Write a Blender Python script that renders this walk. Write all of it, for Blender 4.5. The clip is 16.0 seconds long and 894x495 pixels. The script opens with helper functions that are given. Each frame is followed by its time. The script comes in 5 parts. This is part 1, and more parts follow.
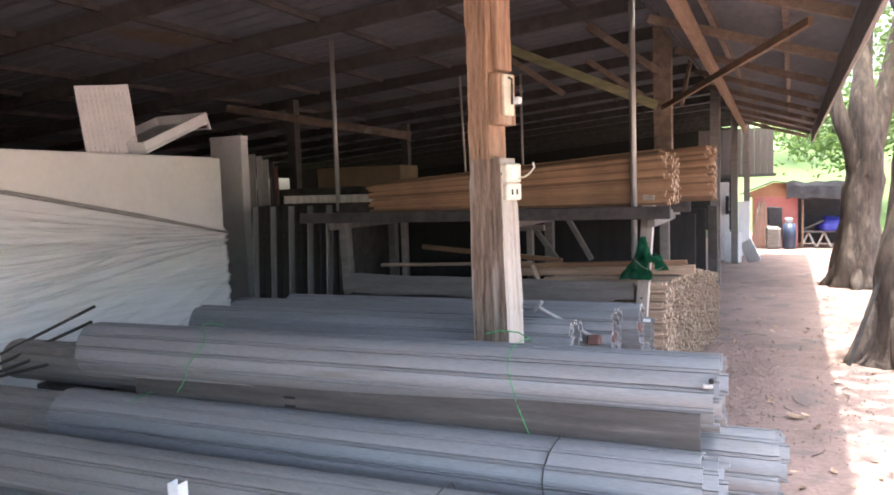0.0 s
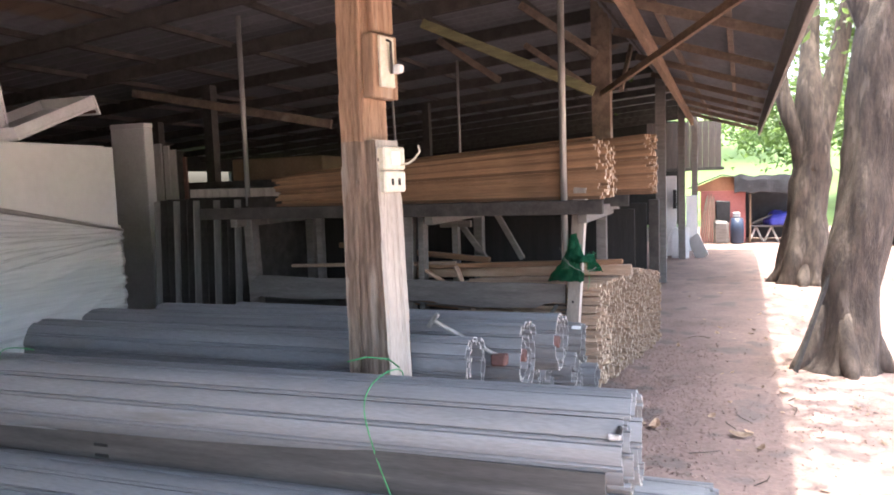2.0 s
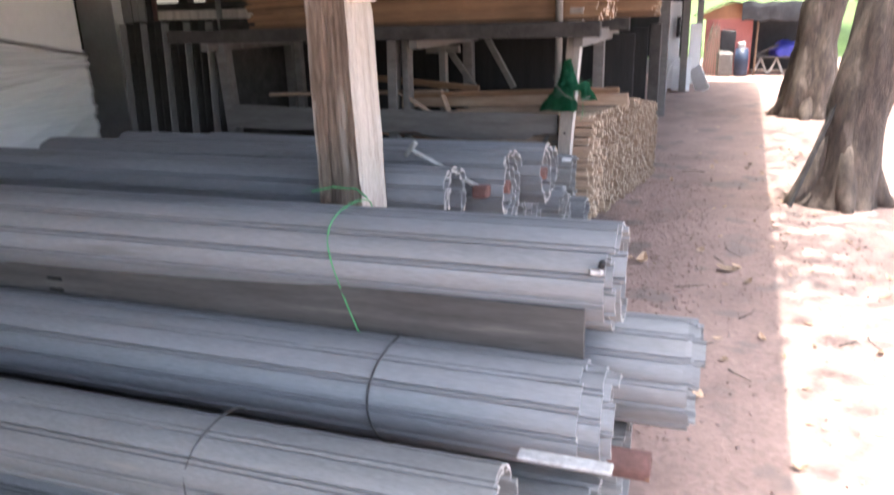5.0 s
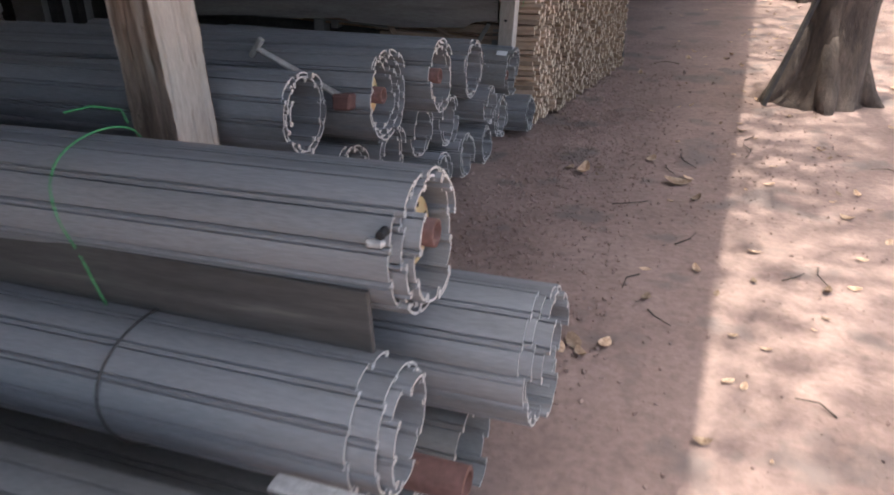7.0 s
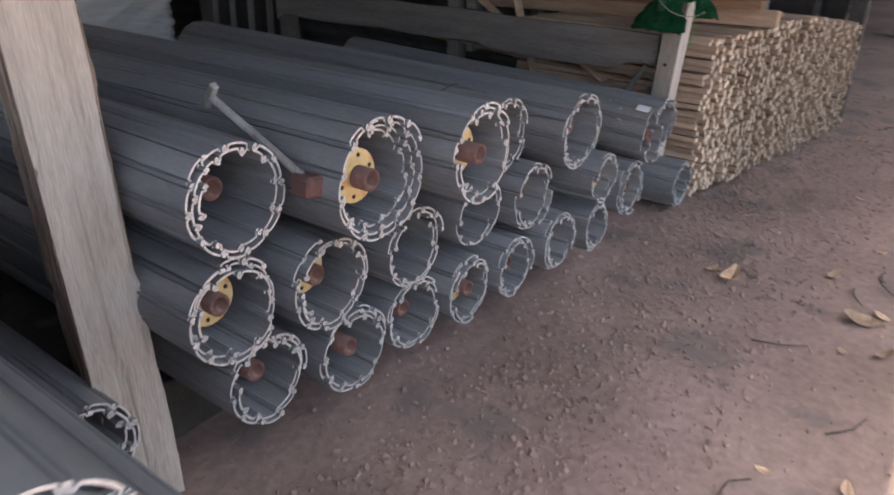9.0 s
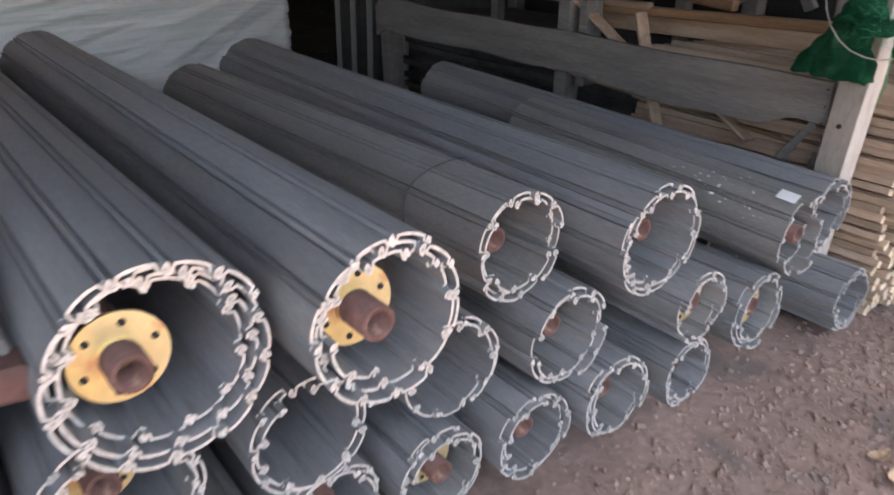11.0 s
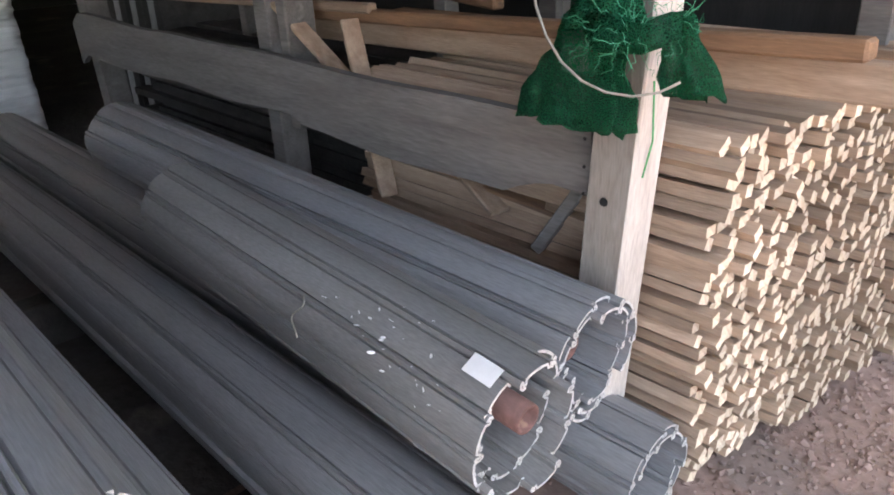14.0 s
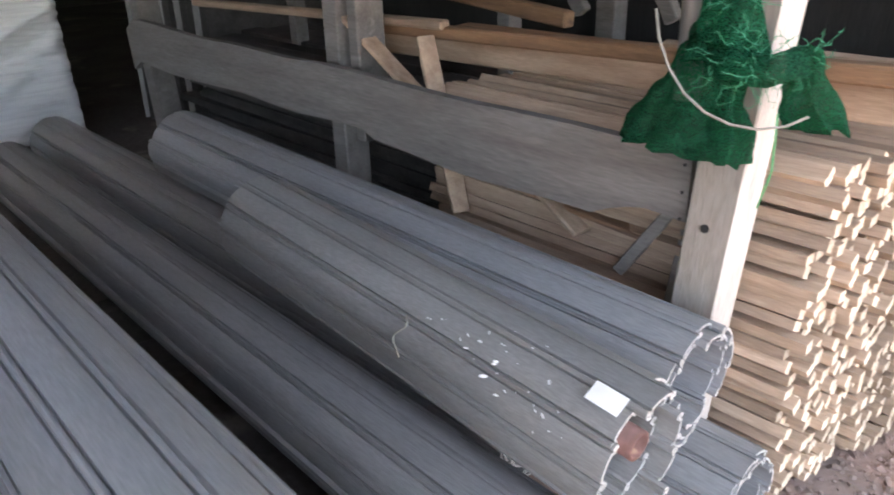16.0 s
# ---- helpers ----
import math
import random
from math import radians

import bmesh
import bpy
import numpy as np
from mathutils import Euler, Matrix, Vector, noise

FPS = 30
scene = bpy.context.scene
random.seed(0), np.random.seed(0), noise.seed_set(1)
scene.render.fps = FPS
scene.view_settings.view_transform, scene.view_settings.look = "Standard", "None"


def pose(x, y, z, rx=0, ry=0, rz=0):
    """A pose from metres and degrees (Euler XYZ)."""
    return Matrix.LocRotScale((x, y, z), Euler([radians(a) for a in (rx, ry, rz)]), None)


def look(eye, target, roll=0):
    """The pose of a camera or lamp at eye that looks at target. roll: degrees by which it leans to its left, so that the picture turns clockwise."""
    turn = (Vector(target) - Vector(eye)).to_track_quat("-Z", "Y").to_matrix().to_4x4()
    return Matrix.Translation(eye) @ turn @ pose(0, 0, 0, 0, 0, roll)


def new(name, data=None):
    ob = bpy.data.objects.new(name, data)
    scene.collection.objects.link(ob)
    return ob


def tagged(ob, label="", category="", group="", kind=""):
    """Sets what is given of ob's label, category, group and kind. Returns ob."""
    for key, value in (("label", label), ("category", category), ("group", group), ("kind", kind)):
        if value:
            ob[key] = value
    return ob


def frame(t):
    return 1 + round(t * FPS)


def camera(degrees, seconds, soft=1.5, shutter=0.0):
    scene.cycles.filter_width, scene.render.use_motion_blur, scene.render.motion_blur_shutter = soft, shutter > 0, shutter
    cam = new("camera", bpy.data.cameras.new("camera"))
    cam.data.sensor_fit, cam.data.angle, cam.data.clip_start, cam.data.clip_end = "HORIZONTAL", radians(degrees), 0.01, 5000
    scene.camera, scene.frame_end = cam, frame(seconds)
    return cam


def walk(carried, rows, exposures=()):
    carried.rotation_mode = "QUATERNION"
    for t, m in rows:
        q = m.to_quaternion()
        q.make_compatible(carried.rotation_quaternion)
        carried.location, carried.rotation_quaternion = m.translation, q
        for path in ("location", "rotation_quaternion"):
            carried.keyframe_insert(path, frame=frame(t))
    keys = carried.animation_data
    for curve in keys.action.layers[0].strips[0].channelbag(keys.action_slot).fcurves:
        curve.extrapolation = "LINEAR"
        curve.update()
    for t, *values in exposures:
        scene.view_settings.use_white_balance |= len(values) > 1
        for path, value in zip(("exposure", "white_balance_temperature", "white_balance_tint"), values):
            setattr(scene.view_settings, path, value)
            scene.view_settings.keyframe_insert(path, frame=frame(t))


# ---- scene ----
cam = camera(63.0, 16.0, soft=1.8, shutter=0.5)
PATH = [
    (0, (0.621, -0.698, 1.715), (-0.176, 1.13, 1.559), -1.9),
    (0.5, (0.659, -0.63, 1.697), (-0.104, 1.212, 1.54), -2.2),
    (1, (0.736, -0.36, 1.674), (0.018, 1.499, 1.508), -2.5),
    (1.5, (0.771, -0.087, 1.676), (0.077, 1.781, 1.502), -2.2),
    (2, (0.693, 0.07, 1.682), (0.003, 1.939, 1.508), -1.9),
    (2.5, (0.628, 0.202, 1.633), (-0.065, 2.071, 1.463), -2.0),
    (3, (0.631, 0.26, 1.606), (-0.065, 2.128, 1.444), -1.9),
    (3.5, (0.653, 0.275, 1.628), (-0.04, 2.144, 1.468), -1.9),
    (4, (0.651, 0.283, 1.618), (-0.033, 2.154, 1.45), -1.8),
    (4.5, (0.654, 0.271, 1.612), (-0.022, 2.125, 1.287), -1.5),
    (4.7, (0.66, 0.276, 1.61), (-0.013, 2.104, 1.159), -1.5),
    (6.8, (0.947, 0.86, 1.587), (0.328, 2.533, 0.681), -2.0),
    (7, (0.967, 0.982, 1.558), (0.338, 2.653, 0.657), -1.7),
    (7.5, (0.934, 1.298, 1.533), (0.229, 2.933, 0.623), -0.7),
    (8, (0.942, 1.501, 1.498), (0.131, 3.095, 0.603), -1.0),
    (8.5, (1.035, 1.825, 1.537), (0.097, 3.351, 0.648), -0.3),
    (8.7, (1.054, 1.929, 1.535), (0.049, 3.412, 0.646), 0.0),
    (10.8, (0.859, 3.046, 1.463), (-0.57, 4.154, 0.609), -1.0),
    (11, (0.777, 3.153, 1.454), (-0.666, 4.234, 0.588), -0.8),
    (11.5, (0.66, 3.403, 1.436), (-0.809, 4.442, 0.562), -1.4),
    (12, (0.638, 3.704, 1.432), (-0.84, 4.731, 0.56), -2.3),
    (12.5, (0.661, 4.032, 1.433), (-0.819, 5.055, 0.559), -2.8),
    (13, (0.628, 4.243, 1.395), (-0.825, 5.298, 0.515), -3.4),
    (13.5, (0.47, 4.45, 1.343), (-0.901, 5.607, 0.458), -3.5),
    (14, (0.427, 4.528, 1.3), (-0.901, 5.744, 0.43), -3.2),
    (14.5, (0.414, 4.52, 1.292), (-0.896, 5.761, 0.431), -2.9),
    (15, (0.396, 4.486, 1.329), (-0.913, 5.727, 0.466), -3.0),
    (15.5, (0.351, 4.435, 1.356), (-0.96, 5.673, 0.49), -3.0),
    (16, (0.292, 4.395, 1.348), (-1.049, 5.603, 0.486), -2.3),
]
walk(cam, [(t, look(eye, target, roll)) for t, eye, target, roll in PATH],
     exposures=[(0, 3.4, 6400, 9), (4.5, 3.45, 6400, 11), (7.0, 2.0, 6600, 10), (8.7, 2.35, 6750, 10), (10.8, 3.05, 7000, 9), (12.5, 3.45, 7000, 9), (14.0, 3.6, 7000, 9), (16.0, 4.0, 7000, 9)])

# world, sun
world = bpy.data.worlds.new("world")
scene.world = world
world.use_nodes = True
wn, wl = world.node_tree.nodes, world.node_tree.links
sky = wn.new("ShaderNodeTexSky")
sky.sky_type, sky.sun_disc = "NISHITA", False
SUN_EL, SUN_AZ = 88.8, 85.0     # degrees above the ground; azimuth from +y towards +x
sky.sun_elevation, sky.sun_rotation = radians(SUN_EL), radians(SUN_AZ)
sky.air_density, sky.dust_density = 1.0, 7.0
wl.new(sky.outputs["Color"], wn["Background"].inputs["Color"])
wn["Background"].inputs["Strength"].default_value = 0.15
sun = new("sun", bpy.data.lights.new("sun", "SUN"))
sun.data.energy, sun.data.angle, sun.data.color = 2.0, radians(1.0), (1.0, 0.95, 0.88)
_d = Vector((math.sin(radians(SUN_AZ)) * math.cos(radians(SUN_EL)), math.cos(radians(SUN_AZ)) * math.cos(radians(SUN_EL)), math.sin(radians(SUN_EL))))
sun.matrix_world = look(_d * 60, (0, 0, 0))

# ---- materials ----
def mat(name, c1, c2=None, rough=0.7, metal=0.0, scale=6.0, stretch=(1, 1, 1), bump=0.2, fine=40.0, spots=None, spot_at=0.62, spot_scale=3.0, obj_var=0.0, coords="Object", spec=0.4, sss=None):
    """A procedural surface: two tones by a stretched noise, a finer grain, stains with an edge of their own, and fine relief."""
    m = bpy.data.materials.new(name)
    m.use_nodes = True
    n, l = m.node_tree.nodes, m.node_tree.links
    b = n["Principled BSDF"]
    b.inputs["Metallic"].default_value, b.inputs["Specular IOR Level"].default_value = metal, spec
    tc, mp = n.new("ShaderNodeTexCoord"), n.new("ShaderNodeMapping")
    mp.inputs["Scale"].default_value = stretch
    if coords == "World":
        geo = n.new("ShaderNodeNewGeometry")
        l.new(geo.outputs["Position"], mp.inputs["Vector"])
    else:
        l.new(tc.outputs[coords], mp.inputs["Vector"])
    big, small = n.new("ShaderNodeTexNoise"), n.new("ShaderNodeTexNoise")
    big.inputs["Scale"].default_value, big.inputs["Detail"].default_value, big.inputs["Roughness"].default_value = scale, 6, 0.6
    small.inputs["Scale"].default_value, small.inputs["Detail"].default_value = fine, 4
    l.new(mp.outputs[0], big.inputs["Vector"]), l.new(mp.outputs[0], small.inputs["Vector"])
    ramp = n.new("ShaderNodeValToRGB")
    c2 = c2 or tuple(v * 0.75 for v in c1)
    ramp.color_ramp.elements[0].position, ramp.color_ramp.elements[1].position = 0.32, 0.68
    ramp.color_ramp.elements[0].color, ramp.color_ramp.elements[1].color = (*c2, 1), (*c1, 1)
    l.new(big.outputs["Fac"], ramp.inputs["Fac"])
    mix = n.new("ShaderNodeMix")
    mix.data_type, mix.blend_type = "RGBA", "OVERLAY"
    mix.inputs["Factor"].default_value = 0.35
    l.new(ramp.outputs[0], mix.inputs["A"]), l.new(small.outputs["Fac"], mix.inputs["B"])
    out = mix.outputs["Result"]
    if obj_var:
        info, hsv, mr = n.new("ShaderNodeObjectInfo"), n.new("ShaderNodeHueSaturation"), n.new("ShaderNodeMapRange")
        mr.inputs["To Min"].default_value, mr.inputs["To Max"].default_value = 1 - obj_var, 1 + obj_var
        l.new(info.outputs["Random"], mr.inputs["Value"]), l.new(mr.outputs[0], hsv.inputs["Value"]), l.new(out, hsv.inputs["Color"])
        out = hsv.outputs["Color"]
    if spots:
        sp, th, mx = n.new("ShaderNodeTexNoise"), n.new("ShaderNodeMapRange"), n.new("ShaderNodeMix")
        sp.inputs["Scale"].default_value, sp.inputs["Detail"].default_value = spot_scale, 8
        l.new(mp.outputs[0], sp.inputs["Vector"])
        th.inputs["From Min"].default_value, th.inputs["From Max"].default_value = spot_at, spot_at + 0.08
        l.new(sp.outputs["Fac"], th.inputs["Value"])
        mx.data_type = "RGBA"
        mx.inputs["B"].default_value = (*spots, 1)
        l.new(th.outputs[0], mx.inputs["Factor"]), l.new(out, mx.inputs["A"])
        out = mx.outputs["Result"]
    l.new(out, b.inputs["Base Color"])
    rr = n.new("ShaderNodeMapRange")
    rr.inputs["To Min"].default_value, rr.inputs["To Max"].default_value = max(rough - 0.12, 0.04), min(rough + 0.12, 1)
    l.new(big.outputs["Fac"], rr.inputs["Value"]), l.new(rr.outputs[0], b.inputs["Roughness"])
    if bump:
        add, bp = n.new("ShaderNodeMath"), n.new("ShaderNodeBump")
        l.new(big.outputs["Fac"], add.inputs[0]), l.new(small.outputs["Fac"], add.inputs[1])
        bp.inputs["Strength"].default_value, bp.inputs["Distance"].default_value = bump, 0.01
        l.new(add.outputs[0], bp.inputs["Height"]), l.new(bp.outputs[0], b.inputs["Normal"])
    if sss:
        tr, ms = n.new("ShaderNodeBsdfTranslucent"), n.new("ShaderNodeMixShader")
        tr.inputs["Color"].default_value = (*sss, 1)
        ms.inputs["Fac"].default_value = 0.45
        l.new(b.outputs[0], ms.inputs[1]), l.new(tr.outputs[0], ms.inputs[2]), l.new(ms.outputs[0], n["Material Output"].inputs["Surface"])
    return m

M_SLAT = mat("slat_metal", (0.25, 0.257, 0.270), (0.205, 0.208, 0.215), 0.5, 0.2, 1.6, (0.5, 6, 6), 0.04, 60, (0.19, 0.186, 0.18), 0.66, 1.6, 0.12, "World")
M_SLAT2 = mat("dusty_slat_metal", (0.265, 0.265, 0.262), (0.205, 0.202, 0.197), 0.62, 0.25, 2.0, (0.8, 6, 6), 0.06, 60, (0.26, 0.247, 0.228), 0.62, 2.4, 0.10, "World")
M_CUT = mat("cut_metal", (0.72, 0.72, 0.71), (0.46, 0.46, 0.45), 0.4, 0.4, 50, (1, 1, 1), 0.1, 120)
M_RUST = mat("red_oxide_pipe", (0.165, 0.085, 0.073), (0.10, 0.054, 0.047), 0.75, 0.1, 14, (1, 1, 1), 0.2, 60, (0.26, 0.16, 0.11), 0.62, 20)
M_ZINC = mat("yellow_zinc", (0.72, 0.57, 0.25), (0.68, 0.60, 0.38), 0.36, 0.65, 6, (1, 1, 1), 0.05, 50, (0.60, 0.34, 0.20), 0.60, 12)
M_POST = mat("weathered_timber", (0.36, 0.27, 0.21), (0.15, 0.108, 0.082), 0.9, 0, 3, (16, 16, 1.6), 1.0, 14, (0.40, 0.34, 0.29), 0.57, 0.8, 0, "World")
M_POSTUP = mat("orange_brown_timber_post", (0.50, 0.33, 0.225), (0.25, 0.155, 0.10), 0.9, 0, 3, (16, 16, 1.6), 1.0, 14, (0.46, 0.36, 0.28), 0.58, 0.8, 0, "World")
M_POSTSIDE = mat("pale_side_timber", (0.50, 0.455, 0.40), (0.36, 0.32, 0.275), 0.88, 0, 2.5, (9, 9, 0.8), 0.4, 30, (0.29, 0.25, 0.21), 0.66, 1.2, 0, "World")
M_GREYWOOD = mat("grey_timber", (0.195, 0.184, 0.172), (0.135, 0.124, 0.115), 0.88, 0, 3, (0.8, 6, 6), 0.4, 26, (0.215, 0.203, 0.19), 0.62, 2.0, 0.12)
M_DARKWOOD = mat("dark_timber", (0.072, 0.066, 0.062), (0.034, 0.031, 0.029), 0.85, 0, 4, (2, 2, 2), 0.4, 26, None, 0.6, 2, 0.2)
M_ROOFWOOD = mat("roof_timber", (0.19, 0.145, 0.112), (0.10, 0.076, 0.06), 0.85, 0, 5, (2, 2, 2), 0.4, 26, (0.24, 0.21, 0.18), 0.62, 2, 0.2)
M_BATTEN = mat("batten_wood", (0.40, 0.30, 0.22), (0.25, 0.17, 0.12), 0.75, 0, 4, (0.6, 8, 8), 0.3, 50, (0.30, 0.2, 0.13), 0.7, 3, 0.3)
M_BATTEN_END = mat("batten_end_grain", (0.68, 0.57, 0.44), (0.50, 0.39, 0.29), 0.8, 0, 30, (1, 1, 1), 0.2, 120, None, 0.6, 2, 0.25)
M_BATTEN_DARK = mat("brown_batten_wood", (0.30, 0.175, 0.10), (0.155, 0.09, 0.052), 0.75, 0, 4, (0.6, 8, 8), 0.3, 50, (0.10, 0.065, 0.045), 0.64, 3, 0.45)
M_PLATE = mat("orange_brown_timber", (0.28, 0.185, 0.125), (0.16, 0.105, 0.07), 0.85, 0, 4, (6, 0.8, 6), 0.4, 26, (0.13, 0.09, 0.07), 0.64, 3)
M_FASCIA = mat("pale_grey_board", (0.34, 0.315, 0.29), (0.22, 0.205, 0.19), 0.85, 0, 3, (6, 0.7, 6), 0.3, 26, (0.24, 0.21, 0.19), 0.62, 3)
# Shaded tone of the rack post, whose lit side takes M_PALEWOOD.
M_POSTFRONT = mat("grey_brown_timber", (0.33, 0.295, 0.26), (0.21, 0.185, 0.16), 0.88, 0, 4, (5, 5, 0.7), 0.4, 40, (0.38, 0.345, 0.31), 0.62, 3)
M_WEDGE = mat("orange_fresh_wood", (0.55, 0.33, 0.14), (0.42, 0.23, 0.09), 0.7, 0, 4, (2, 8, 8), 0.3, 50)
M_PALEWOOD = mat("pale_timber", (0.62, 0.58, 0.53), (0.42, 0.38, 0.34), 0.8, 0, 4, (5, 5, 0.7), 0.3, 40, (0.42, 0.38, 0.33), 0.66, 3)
M_PANEL = mat("white_panel", (0.87, 0.87, 0.86), (0.80, 0.80, 0.80), 0.5, 0, 1.2, (1, 1, 1), 0.05, 12, (0.70, 0.69, 0.68), 0.68, 2)
M_WRAP = mat("stretch_wrap", (0.88, 0.885, 0.89), (0.76, 0.77, 0.78), 0.16, 0, 5, (0.4, 0.4, 9), 0.8, 3, None, 0.6, 2, 0, "World", 0.6)
M_GREYPAINT = mat("grey_panel", (0.40, 0.39, 0.38), (0.30, 0.29, 0.285), 0.6, 0, 2, (4, 4, 0.5), 0.1, 30)
# Steel of the bottom rail, darkened for the shade under the roll.
M_SHADESTEEL = mat("shade_dark_steel", (0.12, 0.118, 0.115), (0.065, 0.062, 0.06), 0.6, 0.3, 3, (0.6, 8, 8), 0.1, 40, (0.17, 0.16, 0.15), 0.64, 3)
M_STEEL = mat("dull_steel_pipe", (0.46, 0.45, 0.43), (0.30, 0.29, 0.27), 0.5, 0.5, 6, (3, 3, 0.4), 0.1, 40)
M_ROOF = mat("aged_roof_sheet", (0.185, 0.19, 0.208), (0.105, 0.108, 0.118), 0.6, 0.15, 1.0, (1, 0.5, 1), 0.1, 20, (0.17, 0.125, 0.095), 0.62, 1.1, 0, "World")
M_DIRT = mat("red_dirt", (0.31, 0.222, 0.19), (0.205, 0.146, 0.126), 0.95, 0, 1.4, (1, 1, 1), 0.9, 34, (0.185, 0.145, 0.13), 0.56, 2.6, 0, "World", 0.15)
# Dirt darkened for the deep shade on the floor inside the shed.
M_SHADEEARTH = mat("shade_darkened_earth", (0.135, 0.122, 0.113), (0.08, 0.072, 0.067), 0.95, 0, 1.6, (1, 1, 1), 0.8, 34, (0.21, 0.18, 0.16), 0.6, 2.6, 0, "World", 0.15)
M_BARK = mat("tree_bark", (0.11, 0.083, 0.066), (0.04, 0.031, 0.026), 0.95, 0, 4, (5, 5, 1.1), 1.0, 22, (0.135, 0.107, 0.086), 0.58, 2.6, 0, "World")
M_LEAF = mat("green_leaf", (0.07, 0.115, 0.036), (0.04, 0.07, 0.024), 0.5, 0, 1.2, (1, 1, 1), 0, 30, None, 0.6, 2, 0, "World", 0.4, (0.14, 0.21, 0.06))
M_GRASS = mat("sunlit_grass", (0.078, 0.125, 0.038), (0.055, 0.09, 0.027), 0.9, 0, 0.25, (1, 1, 1), 0.4, 6, None, 0.6, 2, 0, "World", 0.2)
M_DRYLEAF = mat("dry_leaf", (0.50, 0.37, 0.26), (0.27, 0.165, 0.10), 0.8, 0, 30, (1, 1, 1), 0.3, 120, None, 0.6, 2, 0.5)
def open_mesh(m, scale):
    """Opens the cells of a knitted net between its strands."""
    n, l = m.node_tree.nodes, m.node_tree.links
    out = n["Material Output"]
    src = out.inputs["Surface"].links[0].from_socket
    tc, vo, th, tr, mx = n.new("ShaderNodeTexCoord"), n.new("ShaderNodeTexVoronoi"), n.new("ShaderNodeMapRange"), n.new("ShaderNodeBsdfTransparent"), n.new("ShaderNodeMixShader")
    vo.feature = "DISTANCE_TO_EDGE"
    vo.inputs["Scale"].default_value = scale
    th.inputs["From Min"].default_value, th.inputs["From Max"].default_value = 0.10, 0.16
    th.inputs["To Max"].default_value = 0.35
    l.new(tc.outputs["Object"], vo.inputs["Vector"]), l.new(vo.outputs["Distance"], th.inputs["Value"])
    l.new(th.outputs[0], mx.inputs["Fac"]), l.new(src, mx.inputs[1]), l.new(tr.outputs[0], mx.inputs[2]), l.new(mx.outputs[0], out.inputs["Surface"])
M_FRAY = mat("pale_green_strands", (0.06, 0.33, 0.18), (0.03, 0.22, 0.11), 0.7, 0, 40)
M_NETCLOTH = mat("green_net_cloth", (0.010, 0.105, 0.052), (0.005, 0.055, 0.028), 0.8, 0, 40, (1, 1, 1), 0.8, 150, None, 0.6, 2, 0, "Object", 0.2, (0.015, 0.2, 0.08))
open_mesh(M_NETCLOTH, 240)
M_TWINE = mat("green_twine", (0.09, 0.38, 0.15), (0.05, 0.25, 0.09), 0.5, 0, 60, (1, 1, 1), 0.2, 200)
M_WIRE = mat("tie_wire", (0.10, 0.10, 0.10), (0.05, 0.05, 0.05), 0.5, 0.5, 40)
M_CORD = mat("grey_cord", (0.32, 0.31, 0.27), (0.22, 0.21, 0.18), 0.8, 0, 60)
M_PLASTIC = mat("cream_plastic", (0.72, 0.69, 0.58), (0.60, 0.57, 0.47), 0.4, 0, 10, (1, 1, 1), 0.05, 60, (0.4, 0.36, 0.3), 0.66, 8)
M_WHITE = mat("white_paint", (0.83, 0.83, 0.83), (0.72, 0.72, 0.72), 0.55, 0, 5, (1, 1, 1), 0.05, 40)
M_BLACK = mat("black_void_paint", (0.02, 0.02, 0.02), (0.015, 0.015, 0.015), 0.8, 0, 8)
M_RED = mat("red_wall_paint", (0.50, 0.19, 0.17), (0.40, 0.14, 0.125), 0.8, 0, 2, (1, 1, 1), 0.1, 30)
M_ORANGE = mat("orange_board", (0.46, 0.23, 0.13), (0.36, 0.18, 0.10), 0.8, 0, 3)
M_TARP = mat("black_tarp", (0.045, 0.045, 0.05), (0.025, 0.025, 0.028), 0.5, 0, 3, (1, 1, 1), 0.6, 14, (0.13, 0.125, 0.12), 0.66, 3)
M_TIN = mat("rusty_tin_sheet", (0.15, 0.125, 0.11), (0.09, 0.075, 0.066), 0.75, 0.1, 3, (5, 5, 0.6), 0.2, 30, (0.17, 0.105, 0.075), 0.6, 3)
M_BLUE = mat("blue_tarp", (0.07, 0.075, 0.42), (0.04, 0.045, 0.28), 0.45, 0, 4, (1, 1, 1), 0.8, 14)
M_BLUEBARREL = mat("blue_plastic", (0.03, 0.045, 0.085), (0.022, 0.033, 0.06), 0.45, 0, 5)
# Near-black, so the deep shade behind the rack is in the colour.
M_WALL = mat("shade_black_wall_boards", (0.026, 0.025, 0.0245), (0.014, 0.0135, 0.013), 0.9, 0, 2, (6, 6, 0.6), 0.4, 30)
M_CARDB = mat("brown_cardboard", (0.20, 0.135, 0.09), (0.14, 0.095, 0.06), 0.85, 0, 3)
M_TRUCK = mat("dark_car_paint", (0.05, 0.055, 0.06), (0.035, 0.04, 0.045), 0.25, 0.2, 3)
M_RUBBER = mat("black_rubber", (0.03, 0.03, 0.03), (0.02, 0.02, 0.02), 0.8, 0, 20)

# ---- helpers of the scene ----
def obj(name, bm, material, smooth=False):
    me = bpy.data.meshes.new(name)
    bm.normal_update()
    bm.to_mesh(me)
    bm.free()
    for mm in (material if isinstance(material, (list, tuple)) else [material]):
        me.materials.append(mm)
    if smooth:
        for p in me.polygons:
            p.use_smooth = True
    return new(name, me)

def thing(name, label, category, at, group="", kind="", turn=(0, 0, 0)):
    e = new(name)
    e.empty_display_size = 0.05
    e.matrix_world = pose(*at, *turn)
    return tagged(e, label, category, group, kind)

